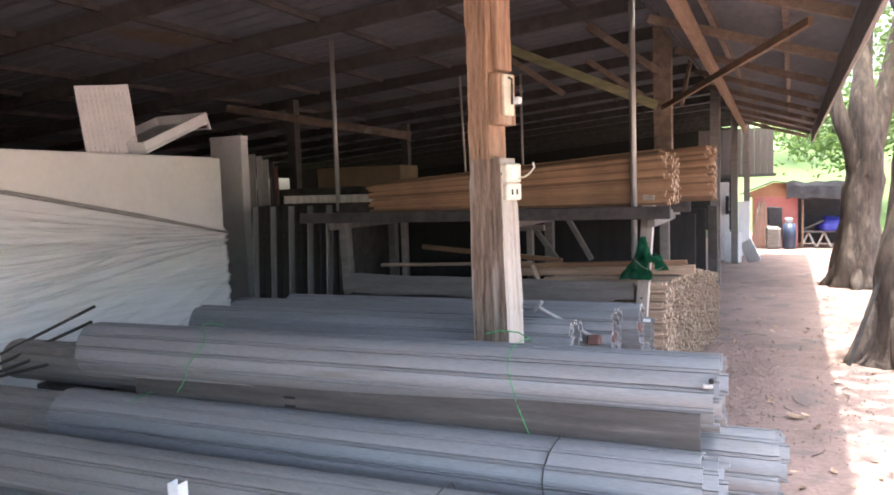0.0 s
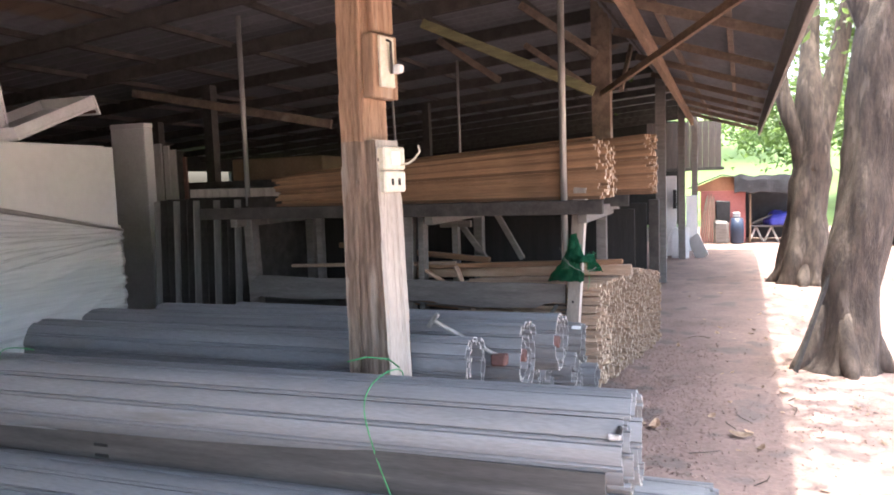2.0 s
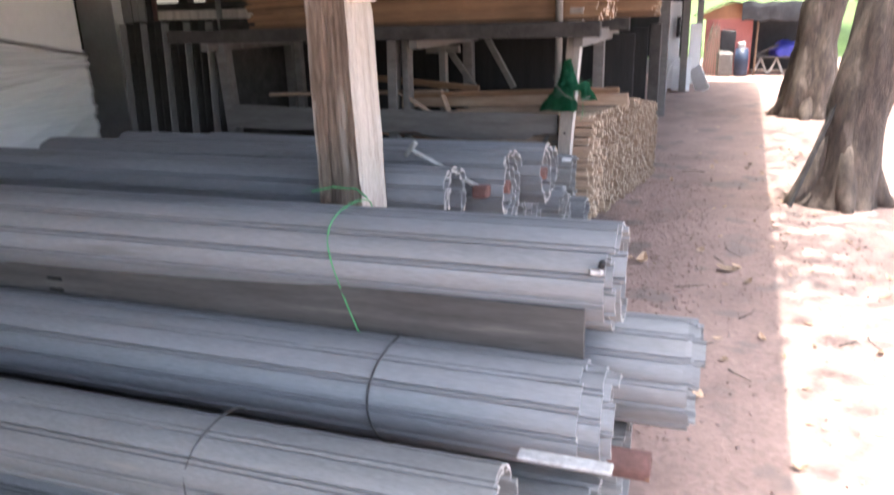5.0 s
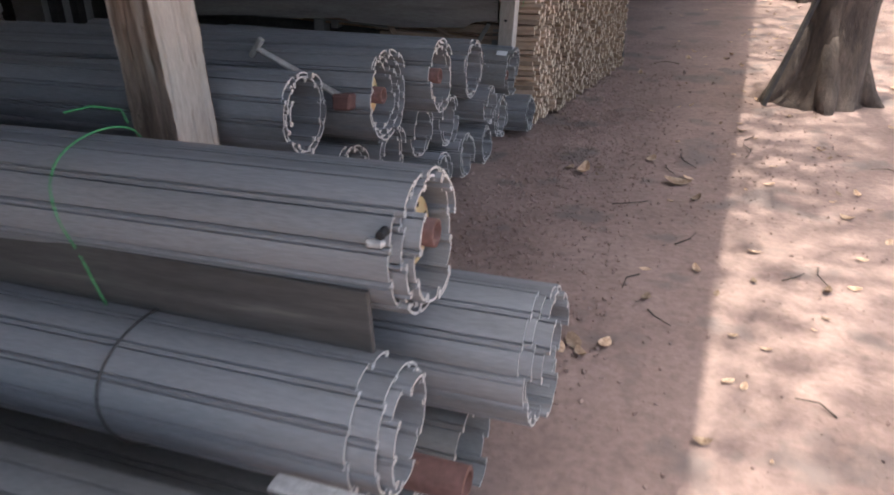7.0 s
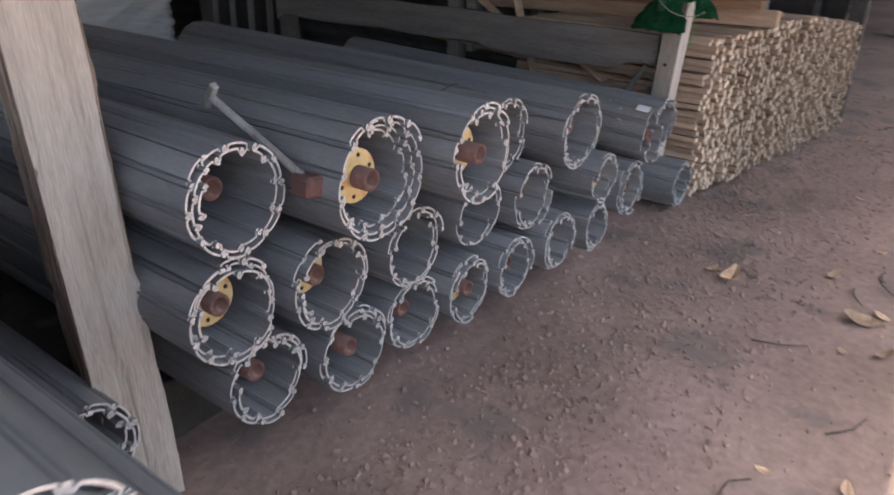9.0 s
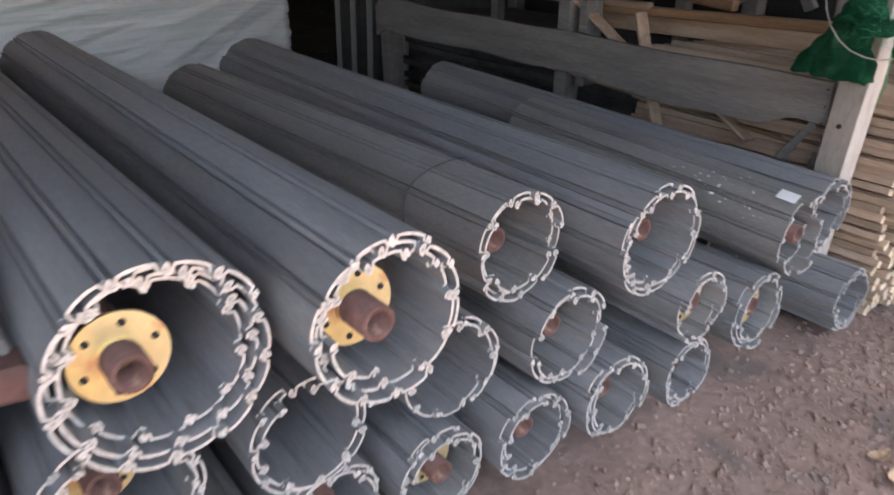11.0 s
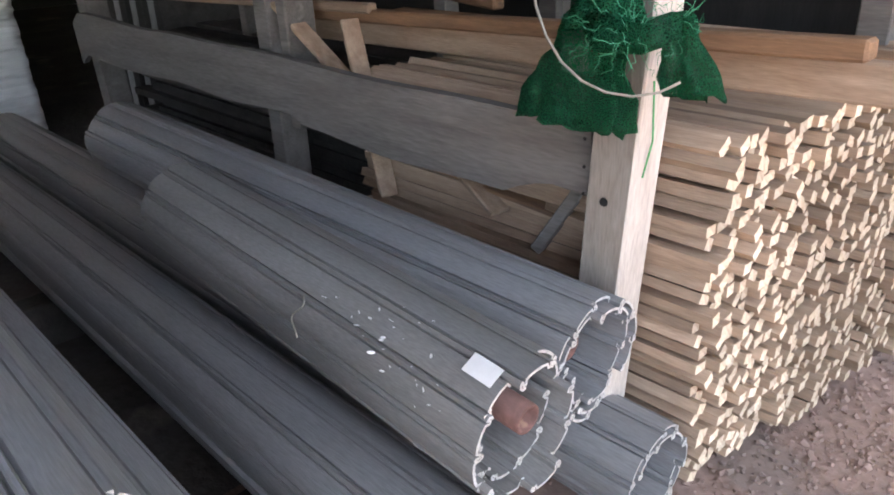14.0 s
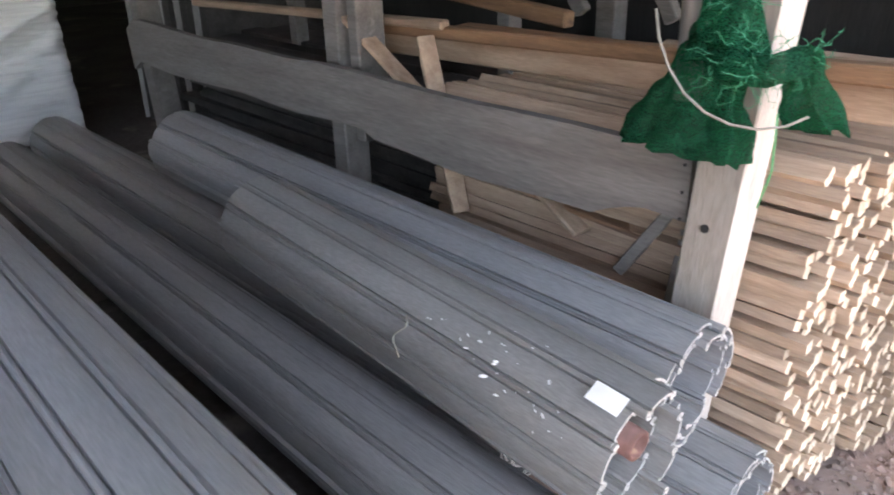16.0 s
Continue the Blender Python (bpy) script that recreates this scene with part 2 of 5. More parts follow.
def part(name, bm, material, parent, label="", smooth=False):
    """One mesh under a thing. The bmesh is in the thing's own axes."""
    o = obj(name, bm, material, smooth)
    o.parent = parent
    return tagged(o, label) if label else o

def solid(name, bm, material, label, category, group="", kind="", smooth=False):
    """A thing of one mesh, in world axes, with its origin at its base."""
    vs = [v.co for v in bm.verts]
    base = Vector((sum(v.x for v in vs) / len(vs), sum(v.y for v in vs) / len(vs), min(v.z for v in vs)))
    bmesh.ops.translate(bm, verts=bm.verts, vec=-base)
    o = obj(name, bm, material, smooth)
    o.location = base
    return tagged(o, label, category, group, kind)

def box(lo, hi, bevel=0.0, bm=None):
    bm = bm or bmesh.new()
    lo, hi = Vector(lo), Vector(hi)
    r = bmesh.ops.create_cube(bm, size=1.0, matrix=Matrix.Translation((lo + hi) / 2) @ Matrix.Diagonal((*(hi - lo), 1)))
    if bevel:
        es = list({e for v in r["verts"] for e in v.link_edges})
        bmesh.ops.bevel(bm, geom=es, offset=bevel, segments=1, affect="EDGES")
    return bm

def stick(p0, p1, w, h, bevel=0.003, bm=None, twist=0.0, up=(0, 0, 1)):
    """A squared timber from p0 to p1, w wide and h high."""
    p0, p1 = Vector(p0), Vector(p1)
    d = p1 - p0
    x = d.normalized()
    u = Vector(up)
    if abs(x.dot(u)) > 0.98:
        u = Vector((0, 1, 0))
    y = u.cross(x).normalized()
    z = x.cross(y)
    m = Matrix((x, y, z)).transposed().to_4x4()
    m.translation = (p0 + p1) / 2
    bm = bm or bmesh.new()
    r = bmesh.ops.create_cube(bm, size=1.0, matrix=m @ pose(0, 0, 0, twist) @ Matrix.Diagonal((d.length, w, h, 1)))
    if bevel:
        es = list({e for v in r["verts"] for e in v.link_edges})
        bmesh.ops.bevel(bm, geom=es, offset=bevel, segments=1, affect="EDGES")
    return bm

def tube(pts, r, n=8, bm=None, cap=True):
    """A round bar along points; r is a number or one for each point."""
    bm = bm or bmesh.new()
    pts = [Vector(p) for p in pts]
    rs = r if isinstance(r, (list, tuple)) else [r] * len(pts)
    rings, side = [], None
    for i, p in enumerate(pts):
        d = (pts[min(i + 1, len(pts) - 1)] - pts[max(i - 1, 0)]).normalized()
        if side is None:
            side = d.orthogonal().normalized()
        side = (side - d * side.dot(d)).normalized()
        other = d.cross(side)
        rings.append([bm.verts.new(p + rs[i] * (math.cos(a) * side + math.sin(a) * other)) for a in (2 * math.pi * k / n for k in range(n))])
    for a, b in zip(rings, rings[1:]):
        for k in range(n):
            bm.faces.new((a[k], a[(k + 1) % n], b[(k + 1) % n], b[k]))
    if cap:
        bm.faces.new(rings[0][::-1]), bm.faces.new(rings[-1])
    return bm

def lathe(profile, n=24, bm=None, axis="z"):
    """A turned shape: profile of (radius, height)."""
    bm = bm or bmesh.new()
    rings = [[bm.verts.new((r * math.cos(2 * math.pi * k / n), r * math.sin(2 * math.pi * k / n), h)) for k in range(n)] for r, h in profile]
    for a, b in zip(rings, rings[1:]):
        for k in range(n):
            bm.faces.new((a[k], a[(k + 1) % n], b[(k + 1) % n], b[k]))
    bm.faces.new(rings[0][::-1]), bm.faces.new(rings[-1])
    if axis == "x":
        bmesh.ops.rotate(bm, verts=bm.verts, matrix=Matrix.Rotation(radians(90), 3, "Y"))
    return bm

def rough_up(bm, amount, scale=3.0, seed=0.0):
    for v in bm.verts:
        v.co += noise.noise_vector(v.co * scale + Vector((seed, seed * 2, 0))) * amount
    return bm

# ---- the large structure ----
def axis_coords(segments):
    out = []
    for a, b, n in segments:
        out += [a + (b - a) * i / n for i in range(n)]
    return out + [segments[-1][1]]

def ground_height(x, y):
    h = 0.014 * noise.noise(Vector((x * 1.3, y * 1.3, 0))) + 0.007 * noise.noise(Vector((x * 6, y * 6, 3)))
    hill = max(0.0, y - 27.0) * 0.16 * min(1.0, max(0.0, (x + 9) / 6)) + max(0.0, x - 16.0) * 0.10
    return h - 0.012 + min(hill, 16.0)

gx = axis_coords([(-400, -14, 8), (-14, -2, 24), (-2, 4, 100), (4, 14, 30), (14, 400, 12)])
gy = axis_coords([(-300, -6, 8), (-6, 1, 20), (1, 9, 120), (9, 30, 70), (30, 90, 20), (90, 600, 8)])
gm = bpy.data.meshes.new("ground")
gm.from_pydata([(x, y, ground_height(x, y)) for y in gy for x in gx], [], [(j * len(gx) + i, j * len(gx) + i + 1, (j + 1) * len(gx) + i + 1, (j + 1) * len(gx) + i) for j in range(len(gy) - 1) for i in range(len(gx) - 1)])
gm.materials.append(M_DIRT), gm.materials.append(M_GRASS), gm.materials.append(M_SHADEEARTH)
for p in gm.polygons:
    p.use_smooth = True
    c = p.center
    # index 2: floor inside the shed, its shade put into the colour
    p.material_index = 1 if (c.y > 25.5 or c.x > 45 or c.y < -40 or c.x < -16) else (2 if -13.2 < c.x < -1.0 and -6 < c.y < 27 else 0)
ground = tagged(new("ground", gm), "bare reddish dirt ground under and beside the shed", "ground", kind="structure")

# roof: falls gently to the inside from the plate over the posts, steeply to the eave outside
RIDGE_X, RIDGE_Z, PLATE_Z = -0.30, 3.72, 3.12
def eave_x(y): return 1.00 + 0.033 * y
def ridge_x(y): return -0.42 + 0.027 * y
def roof_in(x): return RIDGE_Z + 0.085 * (x - RIDGE_X)
def sheet(quad_fn, ys, us, thick, wave, name):
    """Corrugated sheet over a grid; waves run across y."""
    bm = bmesh.new()
    rows = []
    for y in ys:
        rows.append([bm.verts.new(Vector(quad_fn(u, y)) + Vector((0, 0, wave * math.cos(y * 2 * math.pi / 0.24)))) for u in us])
    for a, b in zip(rows, rows[1:]):
        for k in range(len(us) - 1):
            bm.faces.new((a[k], a[k + 1], b[k + 1], b[k]))
    r = bmesh.ops.extrude_face_region(bm, geom=list(bm.faces))
    bmesh.ops.translate(bm, verts=[v for v in r["geom"] if isinstance(v, bmesh.types.BMVert)], vec=(0, 0, thick))
    o = obj(name, bm, M_ROOF)
    return tagged(o, "aged corrugated sheet roof on timber rafters", "roof", kind="structure")
ROOF_YS = [-2.4 + 0.06 * i for i in range(int(29.9 / 0.06))]     # unseen front end, cut here to let light in
sheet(lambda u, y: (ridge_x(y) + (-13 - ridge_x(y)) * u, y, RIDGE_Z + 0.05 + 0.085 * (ridge_x(y) + (-13 - ridge_x(y)) * u - RIDGE_X)), ROOF_YS, [0, 0.5, 1], 0.006, 0.012, "ceiling_roof_inner")
sheet(lambda u, y: (ridge_x(y) + (eave_x(y) - ridge_x(y)) * u, y, PLATE_Z + 0.05 + (2.66 - PLATE_Z) * u), ROOF_YS[:-160], [0, 1], 0.006, 0.012, "ceiling_roof_outer")

# rafters across the shed, purlins along it
for k in range(2, 20):
    y = -5.85 + 1.65 * k
    rf = thing("rafter", "dark timber rafter under the roof sheets", "rafter", (-6, y, 3.0), "roof rafters")
    rx = ridge_x(y)
    x_in = -13
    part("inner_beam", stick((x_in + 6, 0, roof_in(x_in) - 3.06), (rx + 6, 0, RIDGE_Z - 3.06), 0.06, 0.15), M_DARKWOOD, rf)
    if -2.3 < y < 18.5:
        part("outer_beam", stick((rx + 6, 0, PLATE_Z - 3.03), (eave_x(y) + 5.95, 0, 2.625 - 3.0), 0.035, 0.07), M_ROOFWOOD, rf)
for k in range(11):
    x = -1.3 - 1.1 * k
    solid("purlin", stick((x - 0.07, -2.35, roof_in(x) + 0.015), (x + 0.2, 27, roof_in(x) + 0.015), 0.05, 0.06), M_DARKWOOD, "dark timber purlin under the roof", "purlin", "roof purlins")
for f in (0.36, 0.72):
    def at(y): return (ridge_x(y) + (eave_x(y) - ridge_x(y)) * f, y, PLATE_Z + (2.66 - PLATE_Z) * f + 0.018)
    solid("purlin", stick(at(-2.28), at(17.6), 0.045, 0.055), M_ROOFWOOD, "brown timber purlin under the eave", "purlin", "roof purlins")
solid("plate_beam", stick((0.058, -2.35, 2.87), (0.22, 17.5, 2.87), 0.06, 0.13), M_PLATE, "orange-brown timber plate along the eave side", "beam")
solid("ridge_beam", stick((ridge_x(-2.35), -2.35, 3.55), (ridge_x(20), 20, 3.55), 0.07, 0.17), M_ROOFWOOD, "brown timber beam along the post tops", "beam")
# Added strip: stops sky light entering between inner and outer roof.
solid("clerestory_board", stick((ridge_x(-2.35) + 0.06, -2.35, 3.43), (ridge_x(17.6) + 0.06, 17.6, 3.43), 0.02, 0.60), M_DARKWOOD, "added dark board keeping sky light out between the two roof levels", "board")
for y0, y1 in ((-2.28, 4.39), (4.4, 10.4), (10.41, 16.6)):
    solid("fascia_board", stick((eave_x(y0), y0, 2.58), (eave_x(y1), y1, 2.58), 0.03, 0.24), M_FASCIA, "grey weathered fascia board along the eave", "fascia", "eave boards")
# braces under the eave
solid("brace", stick((-0.42, 7.88, 2.56), (0.90, 4.7, 2.74), 0.035, 0.06), M_PLATE, "brown timber brace from a post to the eave", "brace")
for y in (8.0, 12.1, 16.0):
    solid("strut", stick((ridge_x(y) - 0.02, y - 0.05, 2.6), (ridge_x(y) + 0.02, y + 1.1, 3.45), 0.04, 0.06), M_ROOFWOOD, "short brown timber strut under the plate", "strut", "plate struts")
solid("brace", stick((-2.25, 7.5, 3.40), (-0.45, 7.6, 2.56), 0.05, 0.10), mat("mossy_timber", (0.23, 0.225, 0.12), (0.13, 0.125, 0.07), 0.85, 0, 4, (1, 6, 6), 0.3), "yellowish mossy timber brace under the roof", "brace")
for x0, y0 in ((-2.6, 8.9), (-1.7, 9.8), (-1.2, 7.6)):
    solid("brace", stick((x0, y0, 3.5), (x0 + 0.75, y0 + 0.2, 2.95), 0.04, 0.08), M_ROOFWOOD, "short brown timber brace under the roof", "brace", "short roof braces")

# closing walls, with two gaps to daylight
def wall(name, lo, hi): return tagged(obj(name, box(lo, hi), M_WALL), "near-black board wall closing the shed", "wall", kind="structure")
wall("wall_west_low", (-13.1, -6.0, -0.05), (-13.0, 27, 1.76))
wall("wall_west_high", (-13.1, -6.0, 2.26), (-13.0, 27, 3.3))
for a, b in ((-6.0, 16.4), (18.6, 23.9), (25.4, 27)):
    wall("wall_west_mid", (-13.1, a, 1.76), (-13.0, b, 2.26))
# Added behind the camera, unseen, to keep south-west light off the pile.
wall("wall_south_light_block", (-13, -2.5, -0.05), (-2.4, -2.4, 3.4))
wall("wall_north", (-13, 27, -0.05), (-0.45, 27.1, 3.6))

# posts
def post(x, y, w, d, top, material, label, lean=(0, 0), seed=1.0, ragged=0.006):
    bm = bmesh.new()
    n = 26
    rows = []
    for i in range(n + 1):
        z = top * i / n
        ox, oy = x + lean[0] * z, y + lean[1] * z
        ring = []
        for k, (a, b) in enumerate(((-1, -1), (-0.3, -1.0), (0.4, -1.0), (1, -1), (1, -0.2), (1, 1), (0, 1), (-1, 1), (-1, 0))):
            j = noise.noise(Vector((a * 3 + seed, b * 3, z * 5))) * ragged + noise.noise(Vector((a * 9 + seed, b * 9, z * 19))) * ragged * 0.6
            ring.append(bm.verts.new((ox + a * (w / 2 + j), oy + b * (d / 2 + j), z)))
        rows.append(ring)
    for a, b in zip(rows, rows[1:]):
        for k in range(len(a)):
            bm.faces.new((a[k], a[(k + 1) % len(a)], b[(k + 1) % len(a)], b[k]))
    bm.faces.new(rows[0][::-1]), bm.faces.new(rows[-1])
    return bm

# the big weathered post with its nailed-on block and switch boxes
MPX, MPY = -0.643, 2.825
mp = thing("timber_post", "weathered rough-sawn timber post with switch boxes on it", "post", (MPX, MPY, 0), turn=(0, 0, -13))
def rough_shaft(x0, x1, y0, y1, z0, z1, seed, grow=0.0):
    """A rough-sawn shaft with splits down its faces."""
    bm = bmesh.new()
    nf, nz = 22, int((z1 - z0) / 0.03)
    rim = [(x0 + (x1 - x0) * k / nf, y0, 0, -1) for k in range(nf)] + [(x1, y0 + (y1 - y0) * k / nf, 1, 0) for k in range(nf)] + [(x1 + (x0 - x1) * k / nf, y1, 0, 1) for k in range(nf)] + [(x0, y1 + (y0 - y1) * k / nf, -1, 0) for k in range(nf)]
    rows = []
    for i in range(nz + 1):
        z = z0 + (z1 - z0) * i / nz
        ring = []
        for x, y, nx, ny in rim:
            g = noise.noise(Vector((x * 75 + seed, y * 75, z * 1.6)))
            d = 0.006 * g + 0.006 * noise.noise(Vector((x * 9, y * 9 + seed, z * 4))) + 0.003 * noise.noise(Vector((x * 40, y * 40, z * 30))) - (0.014 if g > 0.34 else 0)
            if nx > 0:
                d *= 0.35
            ring.append(bm.verts.new((x + nx * d + grow * (z1 - z) * (x - x0) / (x1 - x0), y + ny * d, z)))
        rows.append(ring)
    n = len(rim)
    for a, b in zip(rows, rows[1:]):
        for k in range(n):
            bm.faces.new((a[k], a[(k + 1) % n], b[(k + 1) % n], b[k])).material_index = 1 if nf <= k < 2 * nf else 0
    bm.faces.new(rows[0][::-1]), bm.faces.new(rows[-1])
    return bm
# the +x face of the lower shaft takes the paler M_POSTSIDE
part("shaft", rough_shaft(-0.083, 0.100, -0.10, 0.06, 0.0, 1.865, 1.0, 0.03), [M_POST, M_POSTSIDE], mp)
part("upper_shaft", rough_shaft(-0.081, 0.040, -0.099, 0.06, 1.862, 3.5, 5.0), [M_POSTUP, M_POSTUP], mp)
part("side_block", rough_up(box((0.041, -0.09, 2.03), (0.098, 0.07, 2.285), 0.005), 0.004, 9), M_POSTUP, mp, "nailed-on timber block")
part("upper_block", rough_up(box((0.041, -0.05, 2.30), (0.075, 0.08, 3.3), 0.005), 0.004, 9), M_POSTUP, mp, "nailed-on timber cleat")
for i, (z0, z1) in enumerate(((1.655, 1.740), (1.744, 1.838))):
    sb = part("switch_box", box((0.085, -0.085, z0), (0.132, 0.055, z1), 0.007), M_PLASTIC, mp, "cream plastic switch box")
    if i == 0:
        for k in (-0.045, 0.0):
            part("socket_face", box((0.1325, k, z0 + 0.028), (0.1335, k + 0.016, z0 + 0.055)), M_BLACK, sb)
    else:
        part("switch_face", box((0.1325, -0.045, z0 + 0.02), (0.137, 0.015, z0 + 0.075), 0.002), M_WHITE, sb)
    part("knockout", box((0.095, -0.0865, z0 + 0.035), (0.104, -0.0855, z0 + 0.05)), M_BLACK, sb)
part("breaker", box((0.099, -0.06, 2.075), (0.115, 0.03, 2.275), 0.003), M_PLASTIC, mp, "small cream breaker on the block")
part("breaker_wire", tube([(0.116, -0.02, 2.26), (0.135, -0.02, 2.25), (0.128, -0.01, 2.20), (0.122, 0.0, 2.13)], 0.006), M_DARKWOOD, mp, "dark wires")
part("lamp_stub", rough_up(box((0.118, 0.0, 2.13), (0.158, 0.035, 2.165), 0.006), 0.006, 25), M_WHITE, mp, "white porcelain cleat")
part("cable", tube([(0.132, 0.02, 1.765), (0.165, 0.03, 1.77), (0.195, 0.035, 1.79), (0.215, 0.04, 1.815), (0.208, 0.04, 1.84)], 0.0045), M_PLASTIC, mp, "short cream cable loop")

def plain_post(x, y, w, top, material, label, lean=(0, 0), seed=1.0, cat="post", group="shed posts"):
    return solid("timber_post", post(x, y, w, w, top, material, label, lean, seed), material, label, cat, group)
plain_post(-0.43, 8.0, 0.19, 3.55, M_ROOFWOOD, "brown squared timber post of the shed", (0.0, 0), 2)
plain_post(-0.11, 12.1, 0.15, 3.5, M_GREYWOOD, "grey weathered timber post of the shed", (0.0, 0), 3)
plain_post(0.06, 15.6, 0.13, 3.5, M_GREYWOOD, "grey weathered timber post of the shed", (0.0, 0), 5)
plain_post(0.25, 18.0, 0.13, 3.5, M_GREYWOOD, "grey weathered timber post of the shed", (0.0, 0), 6)
for x, y in ((-5.9, 8.6), (-6.2, 13.0), (-4.6, 13.5), (-8.5, 10.5), (-5.9, 3.0)):
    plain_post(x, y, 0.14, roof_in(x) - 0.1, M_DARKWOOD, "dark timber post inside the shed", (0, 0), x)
for x, y, z0, r, lx in ((-3.79, 6.39, 1.52, 0.026, 0.0), (-0.39, 5.62, 1.0, 0.026, 0.0), (-3.35, 9.2, 1.55, 0.018, -0.03), (-2.9, 10.5, 1.5, 0.02, 0)):
    solid("steel_pipe", tube([(x, y, z0), (x + lx * 2, y, roof_in(x) + 0.0)], r), M_STEEL, "dull steel pipe upright from the rack to the roof", "pipe", "rack uprights", smooth=True)

# ---- rolled shutter curtains ----
SLAT_PITCH = 0.074
PROFILE = [(-0.027, -0.016), (-0.034, -0.0165), (-0.0385, -0.011), (-0.0375, -0.005), (-0.0345, -0.001), (-0.033, -0.003), (-0.0315, -0.011), (-0.0265, -0.011), (-0.0245, -0.0005), (-0.013, 0.0022), (0.0, 0.003), (0.013, 0.0022), (0.0245, -0.0005), (0.0265, -0.010), (0.0315, -0.010), (0.033, -0.001), (0.0370, -0.004), (0.0385, -0.010), (0.034, -0.0135)]
def slat_mesh(thick=0.0054):
    bm = bmesh.new()
    pts = [Vector((0, u, v)) for u, v in PROFILE]
    outer, inner = [], []
    for i, p in enumerate(pts):
        t = (pts[min(i + 1, len(pts) - 1)] - pts[max(i - 1, 0)]).normalized()
        nrm = Vector((0, -t.z, t.y))
        outer.append(p + nrm * thick / 2), inner.append(p - nrm * thick / 2)
    loop = outer + inner[::-1]
    a = [bm.verts.new((0, p.y, p.z)) for p in loop]
    b = [bm.verts.new((-1, p.y, p.z)) for p in loop]
    n, m = len(loop), len(outer)
    for k in range(n):
        bm.faces.new((a[k], b[k], b[(k + 1) % n], a[(k + 1) % n]))
    for e, flip in ((a, False), (b, True)):
        for k in range(m - 1):
            f = (e[k], e[k + 1], e[n - 2 - k], e[n - 1 - k])
            bm.faces.new(f if not flip else f[::-1]).material_index = 1
    bmesh.ops.recalc_face_normals(bm, faces=bm.faces)
    me = bpy.data.meshes.new("slat")
    bm.to_mesh(me)
    bm.free()
    return me
SLAT_A = slat_mesh()
SLAT_B = SLAT_A.copy()
SLAT_A.materials.append(M_SLAT), SLAT_A.materials.append(M_CUT)
SLAT_B.materials.append(M_SLAT2), SLAT_B.materials.append(M_CUT)

def flange_bm(r=0.071):
    bm = lathe([(r, 0.0), (r, 0.006), (r * 0.42, 0.006), (r * 0.42, 0.012), (0.032, 0.012), (0.032, 0.0)], 28, axis="x")
    return bm

def roll(x, y, z, r, length, turns=1.6, start=200.0, yaw=0.0, tilt=0.0, hub=None, disc=None, tele=0.0, dusty=False, hub_at=(0, 0), squash=1.0, label="", jit=0.014, seed=0):
    """A shutter curtain rolled from slats; x is where its near end lies, and (y, z) its axis there."""
    rnd = random.Random(seed + int(y * 100) + int(z * 1000))
    th = thing("shutter_roll", label or "rolled-up grey metal roller-shutter curtain lying in a pile", "shutter roll", (x, y, z - r), "rolled shutter curtains", turn=(0, tilt, yaw))
    ang, rad, total = radians(start), r - 0.004, 0.0
    while total < turns * 2 * math.pi:
        step = SLAT_PITCH / rad
        o = new("slat", SLAT_B if dusty else SLAT_A)
        o.parent = th
        a = ang + step / 2
        dx = rnd.uniform(-jit, jit) + tele * total / (2 * math.pi)
        cc = rad * math.cos(step / 2)
        o.matrix_local = Matrix.Translation((dx, cc * math.cos(a), r + cc * math.sin(a) * squash)) @ pose(0, 0, 0, math.degrees(a) - 90 + rnd.uniform(-3, 3)) @ Matrix.Diagonal((length + dx, 1, 1, 1))
        ang += step
        total += step
        rad -= 0.0135 * step / (2 * math.pi)
    hy, hz = hub_at
    if hub is not None:
        p = part("axle_pipe", lathe([(0.030, -0.5), (0.030, 0.0), (0.022, 0.001), (0.022, -0.4)], 16, axis="x"), M_RUST, th, "red-oxide painted steel axle pipe", True)
        p.location = (hub, hy, r + hz)
    if disc is not None:
        d = part("flange_disc", flange_bm(), M_ZINC, th, "yellow zinc-plated flange disc with bolt holes")
        d.location = (disc, hy, r + hz)
        for k in range(6):
            hb = part("bolt_hole", lathe([(0.006, -0.001), (0.006, 0.0075)], 8, axis="x"), M_BLACK, d)
            hb.location = (0, 0.054 * math.cos(k * 1.0472 + 0.3), 0.054 * math.sin(k * 1.0472 + 0.3))
    return th

# far pile, top layer
S1 = roll(-0.28, 3.015, 0.885, 0.148, 2.48, 2.1, 120, 0, 0, hub=-0.10)
F1 = roll(-0.13, 3.345, 0.865, 0.170, 2.54, 3.1, 30, 1.5, 0, hub=0.0, disc=-0.06, tele=-0.014, hub_at=(-0.045, 0.015))
F2 = roll(-0.04, 3.665, 0.865, 0.150, 2.45, 2.5, 60, 1.0, 0, hub=0.0, disc=-0.08, tele=-0.008, hub_at=(-0.03, 0.01))
R5 = roll(-0.30, 4.165, 0.750, 0.140, 1.75, 2.3, 210, 3.5, 0.6, hub=-0.06, dusty=True, hub_at=(-0.02, 0))
R6 = roll(-0.205, 4.545, 0.690, 0.157, 2.40, 2.4, 150, 0.5, 0.8, hub=-0.05, hub_at=(-0.01, 0.01))
STK = roll(-0.185, 5.265, 0.495, 0.143, 1.28, 1.7, 80, -1.0, 2.2, hub=-0.05, dusty=True, tele=-0.05, jit=0.03, hub_at=(0.03, -0.02), label="dusty paint-spotted rolled shutter curtain on the pile")
R10 = roll(-0.26, 5.53, 0.475, 0.138, 2.06, 2.3, 160, 2.5, 2.4, hub=-0.05, hub_at=(-0.02, 0.01))
